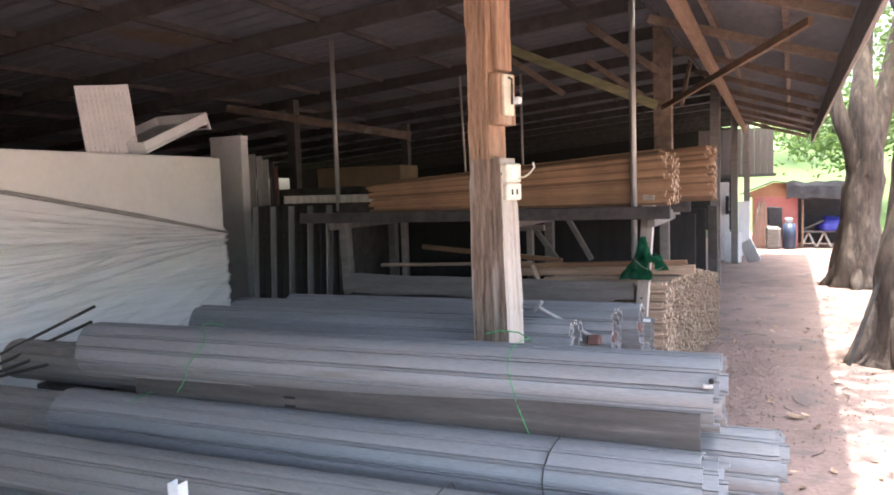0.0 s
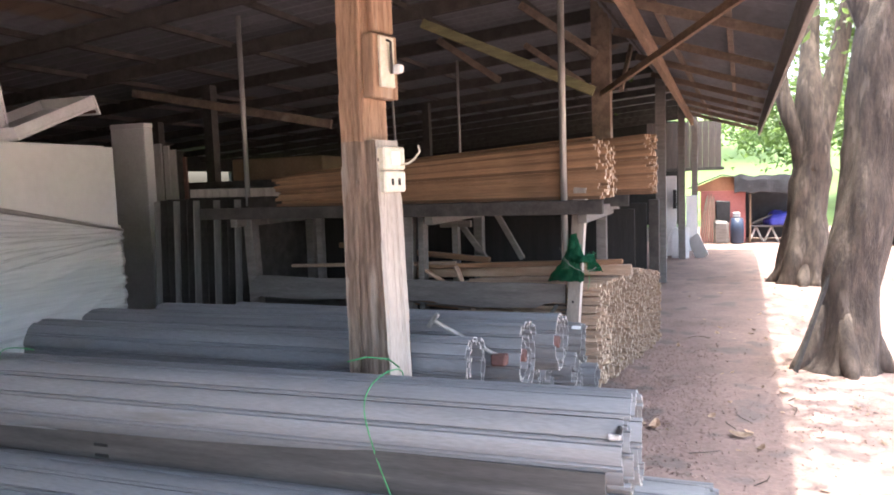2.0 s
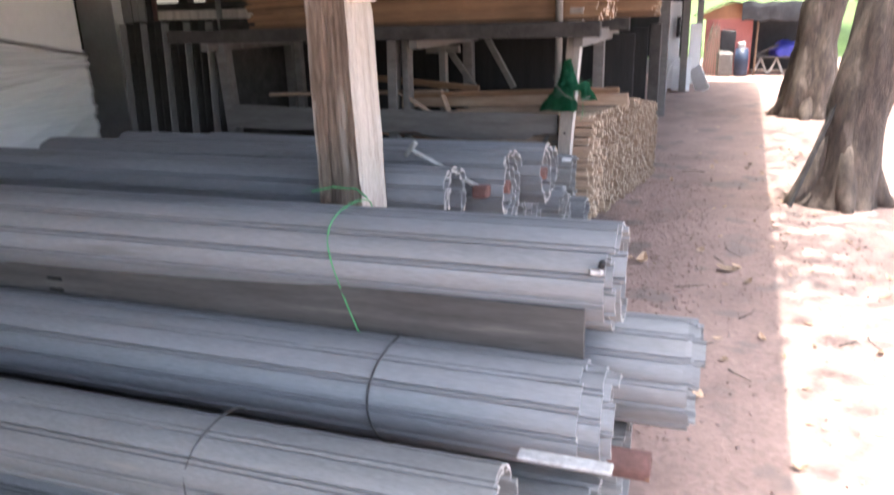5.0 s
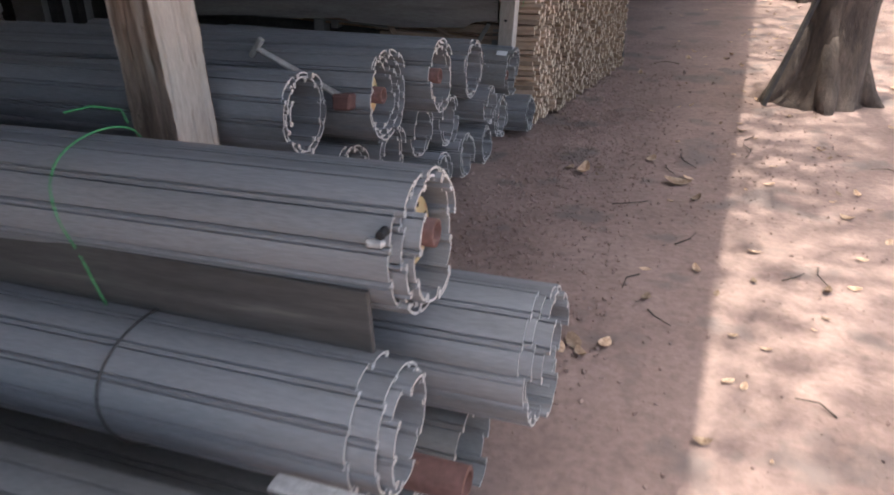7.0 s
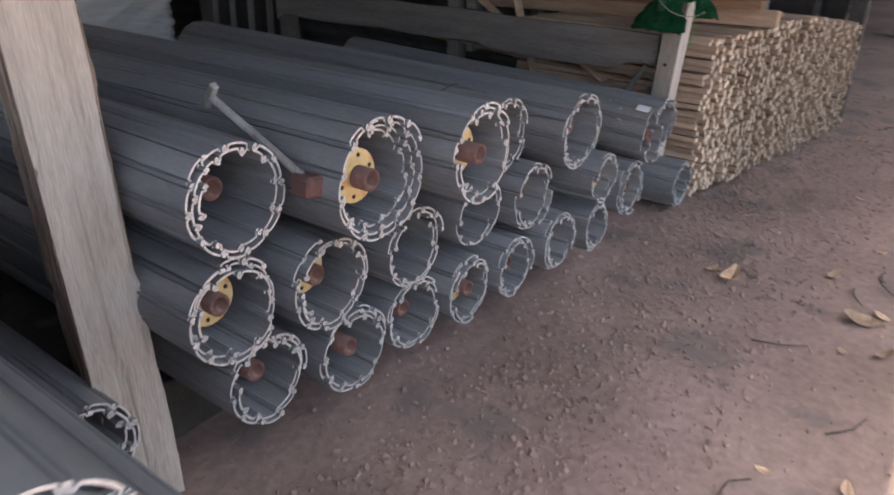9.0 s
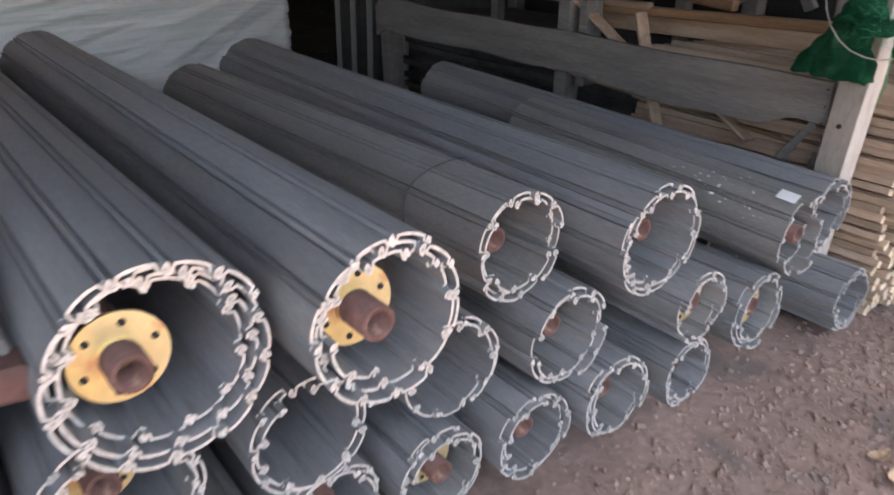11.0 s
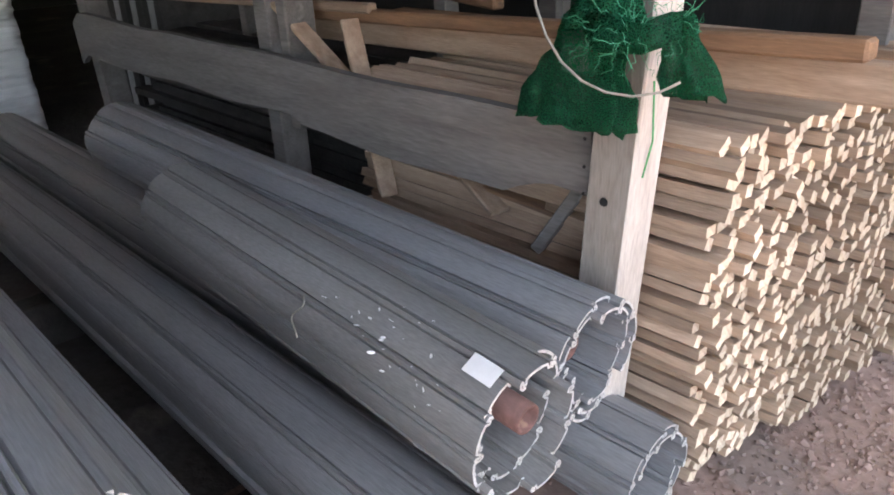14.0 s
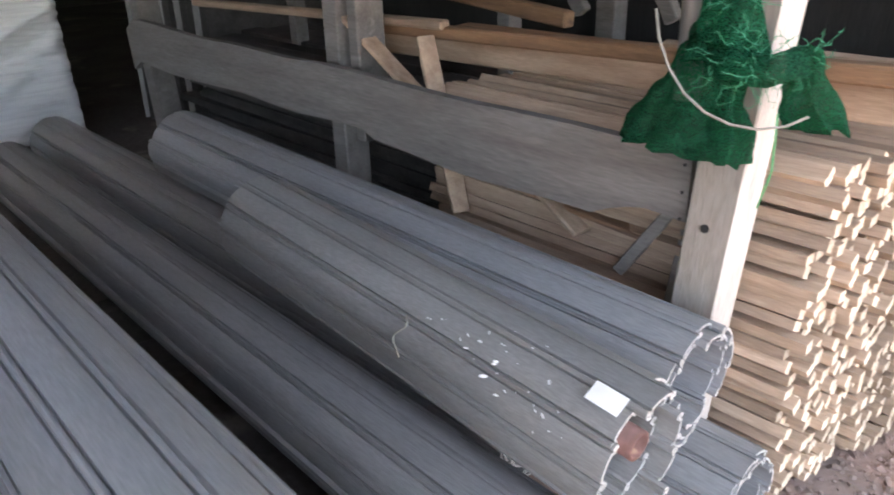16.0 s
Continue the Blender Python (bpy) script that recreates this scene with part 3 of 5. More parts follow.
# second layer
roll(-0.30, 2.975, 0.590, 0.146, 2.1, 2.4, 40, 0, 0, hub=-0.03, disc=-0.08, hub_at=(-0.02, 0.02))
roll(-0.26, 3.265, 0.560, 0.146, 2.2, 2.3, 100, 0.5, 0, hub=-0.04, disc=-0.10, hub_at=(-0.02, 0.02))
roll(-0.25, 3.60, 0.540, 0.138, 2.2, 2.0, 10, 0.5, 0)
roll(-0.25, 3.93, 0.545, 0.132, 2.2, 1.4, 300, 0.5, 0)
roll(-0.25, 4.29, 0.490, 0.138, 2.2, 1.8, 190, 0.5, 0, hub=-0.06, disc=-0.14)
roll(-0.16, 4.70, 0.465, 0.112, 2.3, 1.7, 230, 0.5, 0.6, hub=-0.03, disc=-0.06)
# ground layer
for y, x, z, hub, disc, r in ((2.61, -0.42, 0.335, -0.1, None, 0.130), (3.06, -0.31, 0.335, -0.06, None, 0.14), (3.37, -0.30, 0.27, -0.02, None, 0.145), (3.65, -0.30, 0.265, -0.05, None, 0.135), (3.92, -0.27, 0.245, -0.01, -0.08, 0.134), (4.19, -0.25, 0.235, -0.04, None, 0.132), (4.45, -0.21, 0.255, -0.05, -0.12, 0.132), (4.73, -0.19, 0.225, -0.05, None, 0.12), (5.10, -0.21, 0.285, -0.02, -0.05, 0.138), (5.41, -0.55, 0.275, -0.05, None, 0.14), (5.65, -0.17, 0.145, -0.04, None, 0.13)):
    roll(x, y, z, r, 3.3 if 5.05 < y < 5.5 else 2.35, 2.2, 50 + 97 * y, 0.4, 0, hub=hub, disc=disc)
# bearers that carry the ground layer
for x in (-0.75, -2.1):
    for y0, y1, h in ((1.86, 3.20, 0.195), (3.22, 3.76, 0.125), (3.78, 4.88, 0.11), (4.90, 5.24, 0.145), (5.26, 5.52, 0.135), (5.53, 5.80, 0.014)):
        solid("timber_bearer", box((x - 0.05, y0, -0.02), (x + 0.05, y1, h), 0.004), M_DARKWOOD, "dark timber bearer under the shutter rolls", "bearer", "pile bearers")

# near pile
R1 = roll(0.46, 2.19, 0.920, 0.160, 3.16, 2.6, 110, 1.0, 0, hub=0.02, disc=-0.03, tele=0.014, hub_at=(0.03, 0.0), label="rolled grey shutter curtain tied with green twine")
R2 = roll(0.42, 2.00, 0.590, 0.152, 3.17, 2.4, 60, 0.5, 0, tele=0.04, label="rolled grey shutter curtain tied with dark wire")
part("end_bracket", rough_up(box((-0.045, -0.168, 0.214), (-0.010, -0.150, 0.229), 0.004), 0.004, 30), M_CUT, R1, "silvery end lock bracket")
part("bracket_bolt", lathe([(0.009, 0.0), (0.009, 0.026), (0.005, 0.028)], 10), M_BLACK, R1, "dark bolt head").matrix_local = pose(-0.014, -0.140, 0.240, 90, 0, 0)
R3 = roll(0.66, 2.375, 0.565, 0.178, 3.10, 2.2, 95, 0.5, 0, hub=-0.05, tele=0.02)
R4 = roll(0.30, 1.64, 0.505, 0.140, 3.20, 1.6, 80, 1.0, 0, dusty=True)
for y, x, r in ((1.38, 0.2, 0.15), (1.72, 0.25, 0.15), (2.04, 0.45, 0.15), (2.36, 0.50, 0.165)):
    roll(x, y, r + 0.06, r, 3.1, 1.6, 31 * y * 10, 0.3, 0, hub=-0.05, dusty=True)
solid("cross_beam", stick((-6.2, 7.5, 2.95), (-3.4, 7.5, 2.40), 0.05, 0.10), M_ROOFWOOD, "grey slanting timber beam under the roof", "beam")

# loose pieces of the near pile
rail = thing("bottom_rail", "flat shutter bottom rail with slots between rolls, darkened for shade", "rail", (-1.0, 2.03, 0.68))
def rail_part(name, p0, p1, w, h, material, up=(0, -0.25, 1)):
    o = Vector((-1.0, 2.03, 0.68))
    return part(name, stick(Vector(p0) - o, Vector(p1) - o, w, h, 0.0015, None, 0, up), material, rail)
rail_part("web", (-2.35, 2.045, 0.782), (0.41, 2.04, 0.782), 0.012, 0.185, M_SHADESTEEL, (0, -0.05, 1))
rail_part("lower_lip", (-2.35, 2.048, 0.684), (0.40, 2.033, 0.684), 0.030, 0.010, M_SHADESTEEL)
for dz in (0.745, 0.785):
    rail_part("slot", (-1.42, 2.036 - (dz - 0.765) * 0.05, dz), (-1.36, 2.036 - (dz - 0.765) * 0.05, dz), 0.006, 0.012, M_BLACK)
def band(name, cx, cy, cz, rr, a0, a1, material, label, thick=0.003, sway=0.02, tail=None):
    """A twine or wire laid round a roll from angle a0 to a1 (degrees, from +y up)."""
    pts = []
    for i in range(25):
        a = radians(a0 + (a1 - a0) * i / 24)
        pts.append((cx + sway * math.sin(i * 0.33), cy + rr * math.cos(a), cz + rr * math.sin(a)))
    if tail:
        pts += tail
    return solid(name, tube(pts, thick, 6), material, label, "twine", smooth=True)
band("twine", -0.31, 2.185, 0.920, 0.163, 40, 203, M_TWINE, "thin green plastic twine round a shutter roll", 0.0024, 0.02, [(-0.265, 2.028, 0.80), (-0.235, 2.022, 0.735)])
solid("twine", tube([(-0.31, 2.28, 1.07), (-0.37, 2.33, 1.082), (-0.45, 2.32, 1.088), (-0.51, 2.29, 1.076)], 0.003, 6), M_TWINE, "loose green twine end on a shutter roll", "twine")
band("twine", -1.92, 2.155, 0.920, 0.163, 60, 203, M_TWINE, "thin green plastic twine round a shutter roll", 0.0024, -0.05, [(-2.02, 2.025, 0.80), (-2.05, 2.02, 0.76)])
band("twine", -2.25, 2.00, 0.590, 0.155, 60, 220, M_TWINE, "thin green plastic twine round a shutter roll", 0.0025, 0.02)
for cx, cy, cz, rr in ((-0.12, 2.00, 0.590, 0.155), (-0.45, 1.64, 0.505, 0.144)):
    band("tie_wire", cx, cy, cz, rr, 40, 250, M_WIRE, "dark tie wire round a shutter roll", 0.003, 0.015)
band("tie_wire", -0.54, 4.15, 0.754, 0.141, 70, 190, M_WIRE, "dark tie wire round a shutter roll", 0.0018, 0.012)
band("tie_wire", -0.69, 5.272, 0.512, 0.146, 138, 172, M_CORD, "grey cord round a dusty shutter roll", 0.002, 0.012)
solid("guide_channel", box((0.29, 1.800, 0.558), (0.52, 1.842, 0.568), 0.002), M_CUT, "bright cut aluminium channel piece", "channel")
ch = bmesh.new()
for lo, hi in (((-1.42, 1.30, 0.36), (-1.37, 1.303, 0.66)), ((-1.42, 1.303, 0.36), (-1.418, 1.35, 0.66)), ((-1.372, 1.303, 0.36), (-1.37, 1.35, 0.66))):
    box(lo, hi, 0, ch)
solid("channel_offcut", ch, M_WHITE, "white metal channel offcut standing in the pile", "channel")
solid("axle_stub", lathe([(0.040, -0.16), (0.040, 0), (0.028, 0.001), (0.028, -0.12)], 20, None, "x"), M_RUST, "red-oxide steel axle stub", "pipe").location = (0.525, 2.05, 0.395)
# crank rod lying over the far pile
rod = thing("crank_rod", "grey steel rod with a rusty end block on the rolls", "rod", (-0.50, 3.16, 0.985))
part("shank", tube([(-0.02, -0.02, 0.075), (0.28, 0.01, -0.085)], 0.011, 8), M_STEEL, rod)
part("head", stick((-0.045, -0.02, 0.045), (0.005, -0.02, 0.108), 0.02, 0.02), M_STEEL, rod)
part("end_block", rough_up(box((0.25, -0.02, -0.125), (0.32, 0.035, -0.07), 0.008), 0.006, 20), M_RUST, rod, "rusty end block")
solid("wood_wedge", rough_up(stick((-0.70, 3.90, 0.70), (-0.46, 3.99, 0.70), 0.035, 0.022, 0.005), 0.002, 20), M_WEDGE, "bright orange-brown wood wedge between rolls", "wedge")
# sticker and paint spots on the dusty roll
solid("sticker", stick((-0.268, 5.197, 0.6325), (-0.204, 5.194, 0.630), 0.036, 0.001, 0, None, 29), M_WHITE, "small blank white sticker on a dusty roll", "sticker")
rnd = random.Random(5)
sp = bmesh.new()
for k in range(34):
    cx, ca = rnd.choice(((-0.42, 112), (-0.50, 120), (-0.36, 150), (-0.62, 128), (-0.46, 140), (-0.33, 125)))
    x, a = cx + rnd.gauss(0, 0.035), radians(ca + rnd.gauss(0, 6))
    r0 = rnd.choice((0.001, 0.0015, 0.0015, 0.002, 0.003, 0.0038))
    m = Matrix.Translation((x, 5.265 + 0.1425 * math.cos(a), 0.495 + (-0.185 - x) * 0.038 + 0.1425 * math.sin(a))) @ pose(0, 0, 0, math.degrees(a) - 90, 0, rnd.uniform(-40, 40)) @ Matrix.Diagonal((rnd.uniform(1, 3.0), rnd.uniform(0.5, 1), 0.2, 1))
    bmesh.ops.create_icosphere(sp, subdivisions=1, radius=r0, matrix=m)
tagged(solid("paint_spots", sp, M_WHITE, "white paint splashes on a dusty shutter roll", "paint spots"), kind="stuff")
# dark rolls and rods farther in
roll(-3.05, 2.85, 0.60, 0.15, 1.3, 1.5, 30, 0, 0, dusty=True, label="dark rolled shutter curtain lying at the back of the pile")
for y, z, x in ((2.28, 0.15, -2.85), (2.60, 0.15, -2.9), (1.95, 0.15, -2.95), (2.42, 0.41, -3.0)):
    roll(x, y, z, 0.145, 1.7, 1.5, 70 * y, 0, 0, dusty=True, label="dark rolled shutter curtain lying at the back of the pile")
solid("timber_bearer", box((-4.1, 2.78, -0.02), (-3.5, 2.92, 0.45), 0.01), M_DARKWOOD, "dark timber block under a roll", "bearer")
for k in range(4):
    solid("steel_rod", tube([(-4.7 + 0.12 * k, 2.3 + 0.1 * k, 0.42 + 0.03 * k), (-3.9 + 0.1 * k, 3.15 - 0.12 * k, 0.95 - 0.09 * k)], 0.012), M_DARKWOOD, "dark steel rod leaning on the pile", "rod", "leaning rods")

# ---- wrapped stack of white panels, with things on top and beside ----
PX = -4.97
wrap = thing("panel_stack", "tall stack of white panels half wrapped in clear film", "panels", (PX, 3.67, 0))
wrap.scale = (0.92, 0.92, 0.98)
for k in range(5):
    part("panel", box((-0.06 * (k + 1) + 0.002, -2.5, 0), (-0.06 * k, 2.36 + 0.04 * (k % 2) - 0.1 * k, 2.20 + 0.015 * (k % 2)), 0.004), M_PANEL, wrap)
bm = bmesh.new()
ny, nz = 80, 130
grid = []
for i in range(ny + 1):
    y = -2.5 + 4.87 * i / ny
    zt = 2.05 - 0.66 * (i / ny) ** 1.25 + 0.03 * noise.noise(Vector((y, 1, 0)))
    col = []
    for j in range(nz + 1):
        z = zt * j / nz
        fan = math.atan2(z - 1.25, 3.2 - y)
        fold = 0.040 * noise.noise(Vector((y * 0.5, fan * 22, 2.0))) + 0.022 * noise.noise(Vector((y * 0.8, fan * 60, 4.0))) + 0.006 * noise.noise(Vector((y * 4, z * 5, 7))) + 0.016 * noise.noise(Vector((y * 0.7, z * 17, 9)))
        col.append(bm.verts.new((0.045 + fold, y, z)))
    grid.append(col)
for a, b in zip(grid, grid[1:]):
    for j in range(nz):
        bm.faces.new((a[j], b[j], b[j + 1], a[j + 1]))
r = bmesh.ops.extrude_face_region(bm, geom=list(bm.faces))
bmesh.ops.translate(bm, verts=[v for v in r["geom"] if isinstance(v, bmesh.types.BMVert)], vec=(-0.003, 0, 0))
part("film", bm, M_WRAP, wrap, "creased clear stretch film", True)
rnd = random.Random(8)
for k in range(26):
    y0 = rnd.uniform(-2.4, -1.3)
    z0, z1 = 1.95 - k * 0.052 + rnd.uniform(-0.03, 0.03), 1.45 - k * 0.010 + rnd.uniform(-0.04, 0.04)
    y1 = rnd.uniform(0.6, 2.3)
    part("film_fold", tube([(0.055, y0, z0), (0.066, (y0 + y1) / 2, (z0 + z1) / 2 - 0.02), (0.06, y1, z1)], [0.003, 0.009, 0.003], 5), M_WRAP, wrap, "", True)
part("film_edge", tube([(0.06, -2.5, 2.05), (0.068, -0.45, 1.85), (0.068, 1.0, 1.60), (0.06, 2.37, 1.35)], [0.012, 0.02, 0.024, 0.012], 6), M_GREYPAINT, wrap, "gathered grey film edge", True)

crate = thing("plastic_crate", "white perforated plastic crate standing on edge on the panels", "crate", (PX - 0.10, 4.55, 2.165), turn=(8, 0, 0))
crate.scale = (0.92, 0.92, 0.92)
part("back_sheet", box((-0.10, -0.33, 0), (-0.09, 0.33, 0.72), 0.003), M_WHITE, crate)
for k in range(12):
    part("bar", box((-0.088, -0.33 + 0.06 * k - 0.012, 0), (-0.075, -0.33 + 0.06 * k + 0.012, 0.72), 0.002), M_WHITE, crate)
for k in range(13):
    part("cross_bar", box((-0.088, -0.33, 0.058 * k), (-0.07, 0.33, 0.058 * k + 0.018), 0.002), M_WHITE, crate)
slab = thing("boxed_lid", "white shallow box lid lying tilted on the panels", "lid", (PX - 0.03, 4.75, 2.17), turn=(22, 0, 0))
part("tray", box((-0.62, 0.0, 0.0), (0.08, 0.95, 0.03), 0.006), M_WHITE, slab)
for x0 in (-0.62, 0.06):
    part("side_rim", box((x0, 0.0, 0.031), (x0 + 0.02, 0.95, 0.12), 0.004), M_WHITE, slab)
part("end_rim", box((-0.598, 0.0, 0.031), (0.058, 0.02, 0.12), 0.004), M_WHITE, slab)
lip = part("raised_lip", box((-0.62, 0.951, -0.07), (0.08, 0.975, 0.12), 0.004), M_WHITE, slab)
part("opening", box((-0.56, 0.947, -0.05), (0.05, 0.950, -0.02)), M_RUST, lip, "reddish-brown inner edge")
casing = thing("white_casing", "tall white box casing standing upright", "casing", (-5.74, 6.93, 0))
part("body", box((-0.25, -0.07, 0.0), (0.25, 0.07, 2.44), 0.008), M_WHITE, casing)
part("cap", box((-0.254, -0.074, 2.442), (0.254, 0.074, 2.50), 0.008), M_WHITE, casing)
for k, (x0, x1, z0, z1, mt) in enumerate(((-5.42, -5.30, 0.95, 2.27, M_GREYPAINT), (-5.29, -5.21, 0.95, 2.24, M_GREYPAINT), (-5.20, -5.11, 0.97, 2.19, M_GREYPAINT), (-5.10, -5.04, 1.0, 2.15, M_DARKWOOD), (-5.03, -4.98, 1.0, 2.1, M_RUST))):
    solid("grey_slab", stick((x0 - 0.07, 7.05, 0.0), (x0 - 0.15, 7.15, z1), x1 - x0, 0.03, 0.004), mt, "grey narrow slab leaning upright", "slab", "leaning grey slabs")
# Real sheets, widened in y so their dark covers floor lying in shade.
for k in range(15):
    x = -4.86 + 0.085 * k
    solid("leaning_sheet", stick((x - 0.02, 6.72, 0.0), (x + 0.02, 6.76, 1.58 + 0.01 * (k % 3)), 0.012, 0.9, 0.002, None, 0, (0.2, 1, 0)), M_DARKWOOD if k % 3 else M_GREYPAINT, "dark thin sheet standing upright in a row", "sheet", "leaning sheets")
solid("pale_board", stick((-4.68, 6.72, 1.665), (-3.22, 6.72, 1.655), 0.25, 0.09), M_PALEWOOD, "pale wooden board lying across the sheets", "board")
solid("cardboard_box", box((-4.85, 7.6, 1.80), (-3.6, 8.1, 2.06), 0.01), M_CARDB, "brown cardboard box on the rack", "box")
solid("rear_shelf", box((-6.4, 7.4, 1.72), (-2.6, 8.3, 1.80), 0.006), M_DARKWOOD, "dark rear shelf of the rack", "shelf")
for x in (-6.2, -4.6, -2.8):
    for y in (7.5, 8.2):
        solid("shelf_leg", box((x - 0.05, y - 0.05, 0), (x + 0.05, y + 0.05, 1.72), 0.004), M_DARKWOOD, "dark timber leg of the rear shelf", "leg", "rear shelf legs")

# ---- timber rack ----
rack = thing("timber_rack", "grey weathered timber storage rack carrying battens", "rack", (-1.9, 5.75, 0))
def rp(name, p0, p1, w, h, material, label="", bev=0.004, tw=0):
    o = Vector((1.9, -5.75, 0))
    return part(name, rough_up(stick(Vector(p0) + o, Vector(p1) + o, w, h, bev, None, tw), 0.002, 7), material, rack, label)
# front post; brightness of its lit +x side is put into the colour
fp = rp("front_post", (-0.395, 5.715, 0.0), (-0.275, 5.715, 1.62), 0.10, 0.10, M_POSTFRONT, "squared post, weathered grey with one side coloured pale as lit")
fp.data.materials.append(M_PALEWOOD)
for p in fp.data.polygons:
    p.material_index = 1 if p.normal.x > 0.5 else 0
rp("middle_post", (-1.80, 5.83, 0.0), (-1.76, 5.83, 1.45), 0.08, 0.10, M_GREYWOOD)
rp("middle_post_board", (-1.66, 5.84, 0.62), (-1.65, 5.84, 1.45), 0.05, 0.11, M_GREYWOOD)
rp("left_post", (-3.30, 5.80, 0.0), (-3.36, 5.80, 1.45), 0.09, 0.11, M_GREYWOOD)
for x in (-0.3, -1.5, -3.4):
    rp("rear_post", (x, 6.95, 0.0), (x, 6.95, 1.45), 0.09, 0.09, M_GREYWOOD)
for x in (-0.25, -1.5, -3.4):
    rp("cross_bearer", (x, 5.6, 1.40), (x, 7.6, 1.40), 0.07, 0.10, M_GREYWOOD)
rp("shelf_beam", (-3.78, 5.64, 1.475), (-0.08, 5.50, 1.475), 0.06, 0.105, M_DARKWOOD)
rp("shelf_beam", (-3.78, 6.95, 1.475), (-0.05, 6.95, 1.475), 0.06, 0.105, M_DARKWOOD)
rp("diagonal", (-1.30, 6.5, 0.98), (-1.62, 6.5, 1.42), 0.04, 0.05, M_GREYWOOD)
rp("diagonal", (-0.95, 6.5, 0.98), (-1.20, 6.5, 1.42), 0.04, 0.05, M_GREYWOOD)
rp("inner_upright", (-1.55, 6.4, 0.6), (-1.55, 6.4, 1.40), 0.06, 0.07, M_GREYWOOD)
rp("inner_upright", (-2.97, 6.4, 0.0), (-2.97, 6.4, 1.42), 0.06, 0.07, M_GREYWOOD)
rp("top_block", (-1.70, 6.4, 1.31), (-1.40, 6.4, 1.31), 0.06, 0.06, M_GREYWOOD)
# Added board: a near-black sheet for the shade at the rack's rear.
rp("back_shade_board", (-3.6, 7.15, 0.70), (-0.02, 7.15, 0.70), 0.02, 1.38, M_WALL, "added near-black board standing in for shade behind the rack")
rp("end_post", (0.10, 7.9, 0.0), (0.10, 7.9, 1.45), 0.1, 0.1, M_DARKWOOD)
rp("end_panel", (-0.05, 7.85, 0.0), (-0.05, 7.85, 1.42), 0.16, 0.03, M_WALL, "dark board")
rp("brace_batten", (-1.147, 5.752, 0.516), (-1.36, 5.83, 0.99), 0.055, 0.018, M_BATTEN)
rp("brace_batten", (-1.05, 5.80, 0.76), (-0.72, 5.77, 0.575), 0.065, 0.018, M_BATTEN)
rp("brace_batten", (-1.75, 5.83, 1.02), (-1.42, 5.83, 0.82), 0.06, 0.02, M_BATTEN)
# low front board with a waney lower edge
bm = bmesh.new()
cols = []
N = 60
for i in range(N + 1):
    u = i / N
    x = -3.32 + 2.91 * u
    y = 5.70 + 0.02 * u
    zt = 0.90 - 0.035 * u + 0.012 * noise.noise(Vector((u * 6, 0, 0))) - (0.05 * max(0, (0.03 - u) / 0.03))
    zb = zt - 0.185 - 0.03 * noise.noise(Vector((u * 4, 5, 0))) + (0.035 if u > 0.93 else 0) * min(1, (u - 0.93) / 0.03) - (0.02 if 0.62 < u < 0.93 else 0)
    cols.append([bm.verts.new(p) for p in ((x + 1.9, y - 5.75 - 0.014, zb), (x + 1.9, y - 5.75 - 0.016, zt), (x + 1.9, y - 5.75 + 0.014, zt), (x + 1.9, y - 5.75 + 0.014, zb))])
for a, b in zip(cols, cols[1:]):
    for k in range(4):
        bm.faces.new((a[k], b[k], b[(k + 1) % 4], a[(k + 1) % 4]))
bm.faces.new(cols[0]), bm.faces.new(cols[-1][::-1])
bmesh.ops.recalc_face_normals(bm, faces=bm.faces)
fb = part("front_board", bm, M_GREYWOOD, rack, "wide grey waney-edged board")
hole = part("bolt_hole", lathe([(0.009, 0), (0.009, 0.003)], 10), M_BLACK, rack)
hole.matrix_local = pose(-0.345 + 1.9, 5.664 - 5.75, 0.735, 90, 0, 0)
for zz in (0.72, 0.78, 0.84):
    nl = part("nail", lathe([(0.004, 0), (0.004, 0.003)], 6), M_BLACK, rack)
    nl.matrix_local = pose(-0.425 + 1.9, 5.706 - 5.75, zz, 90, 0, 0)

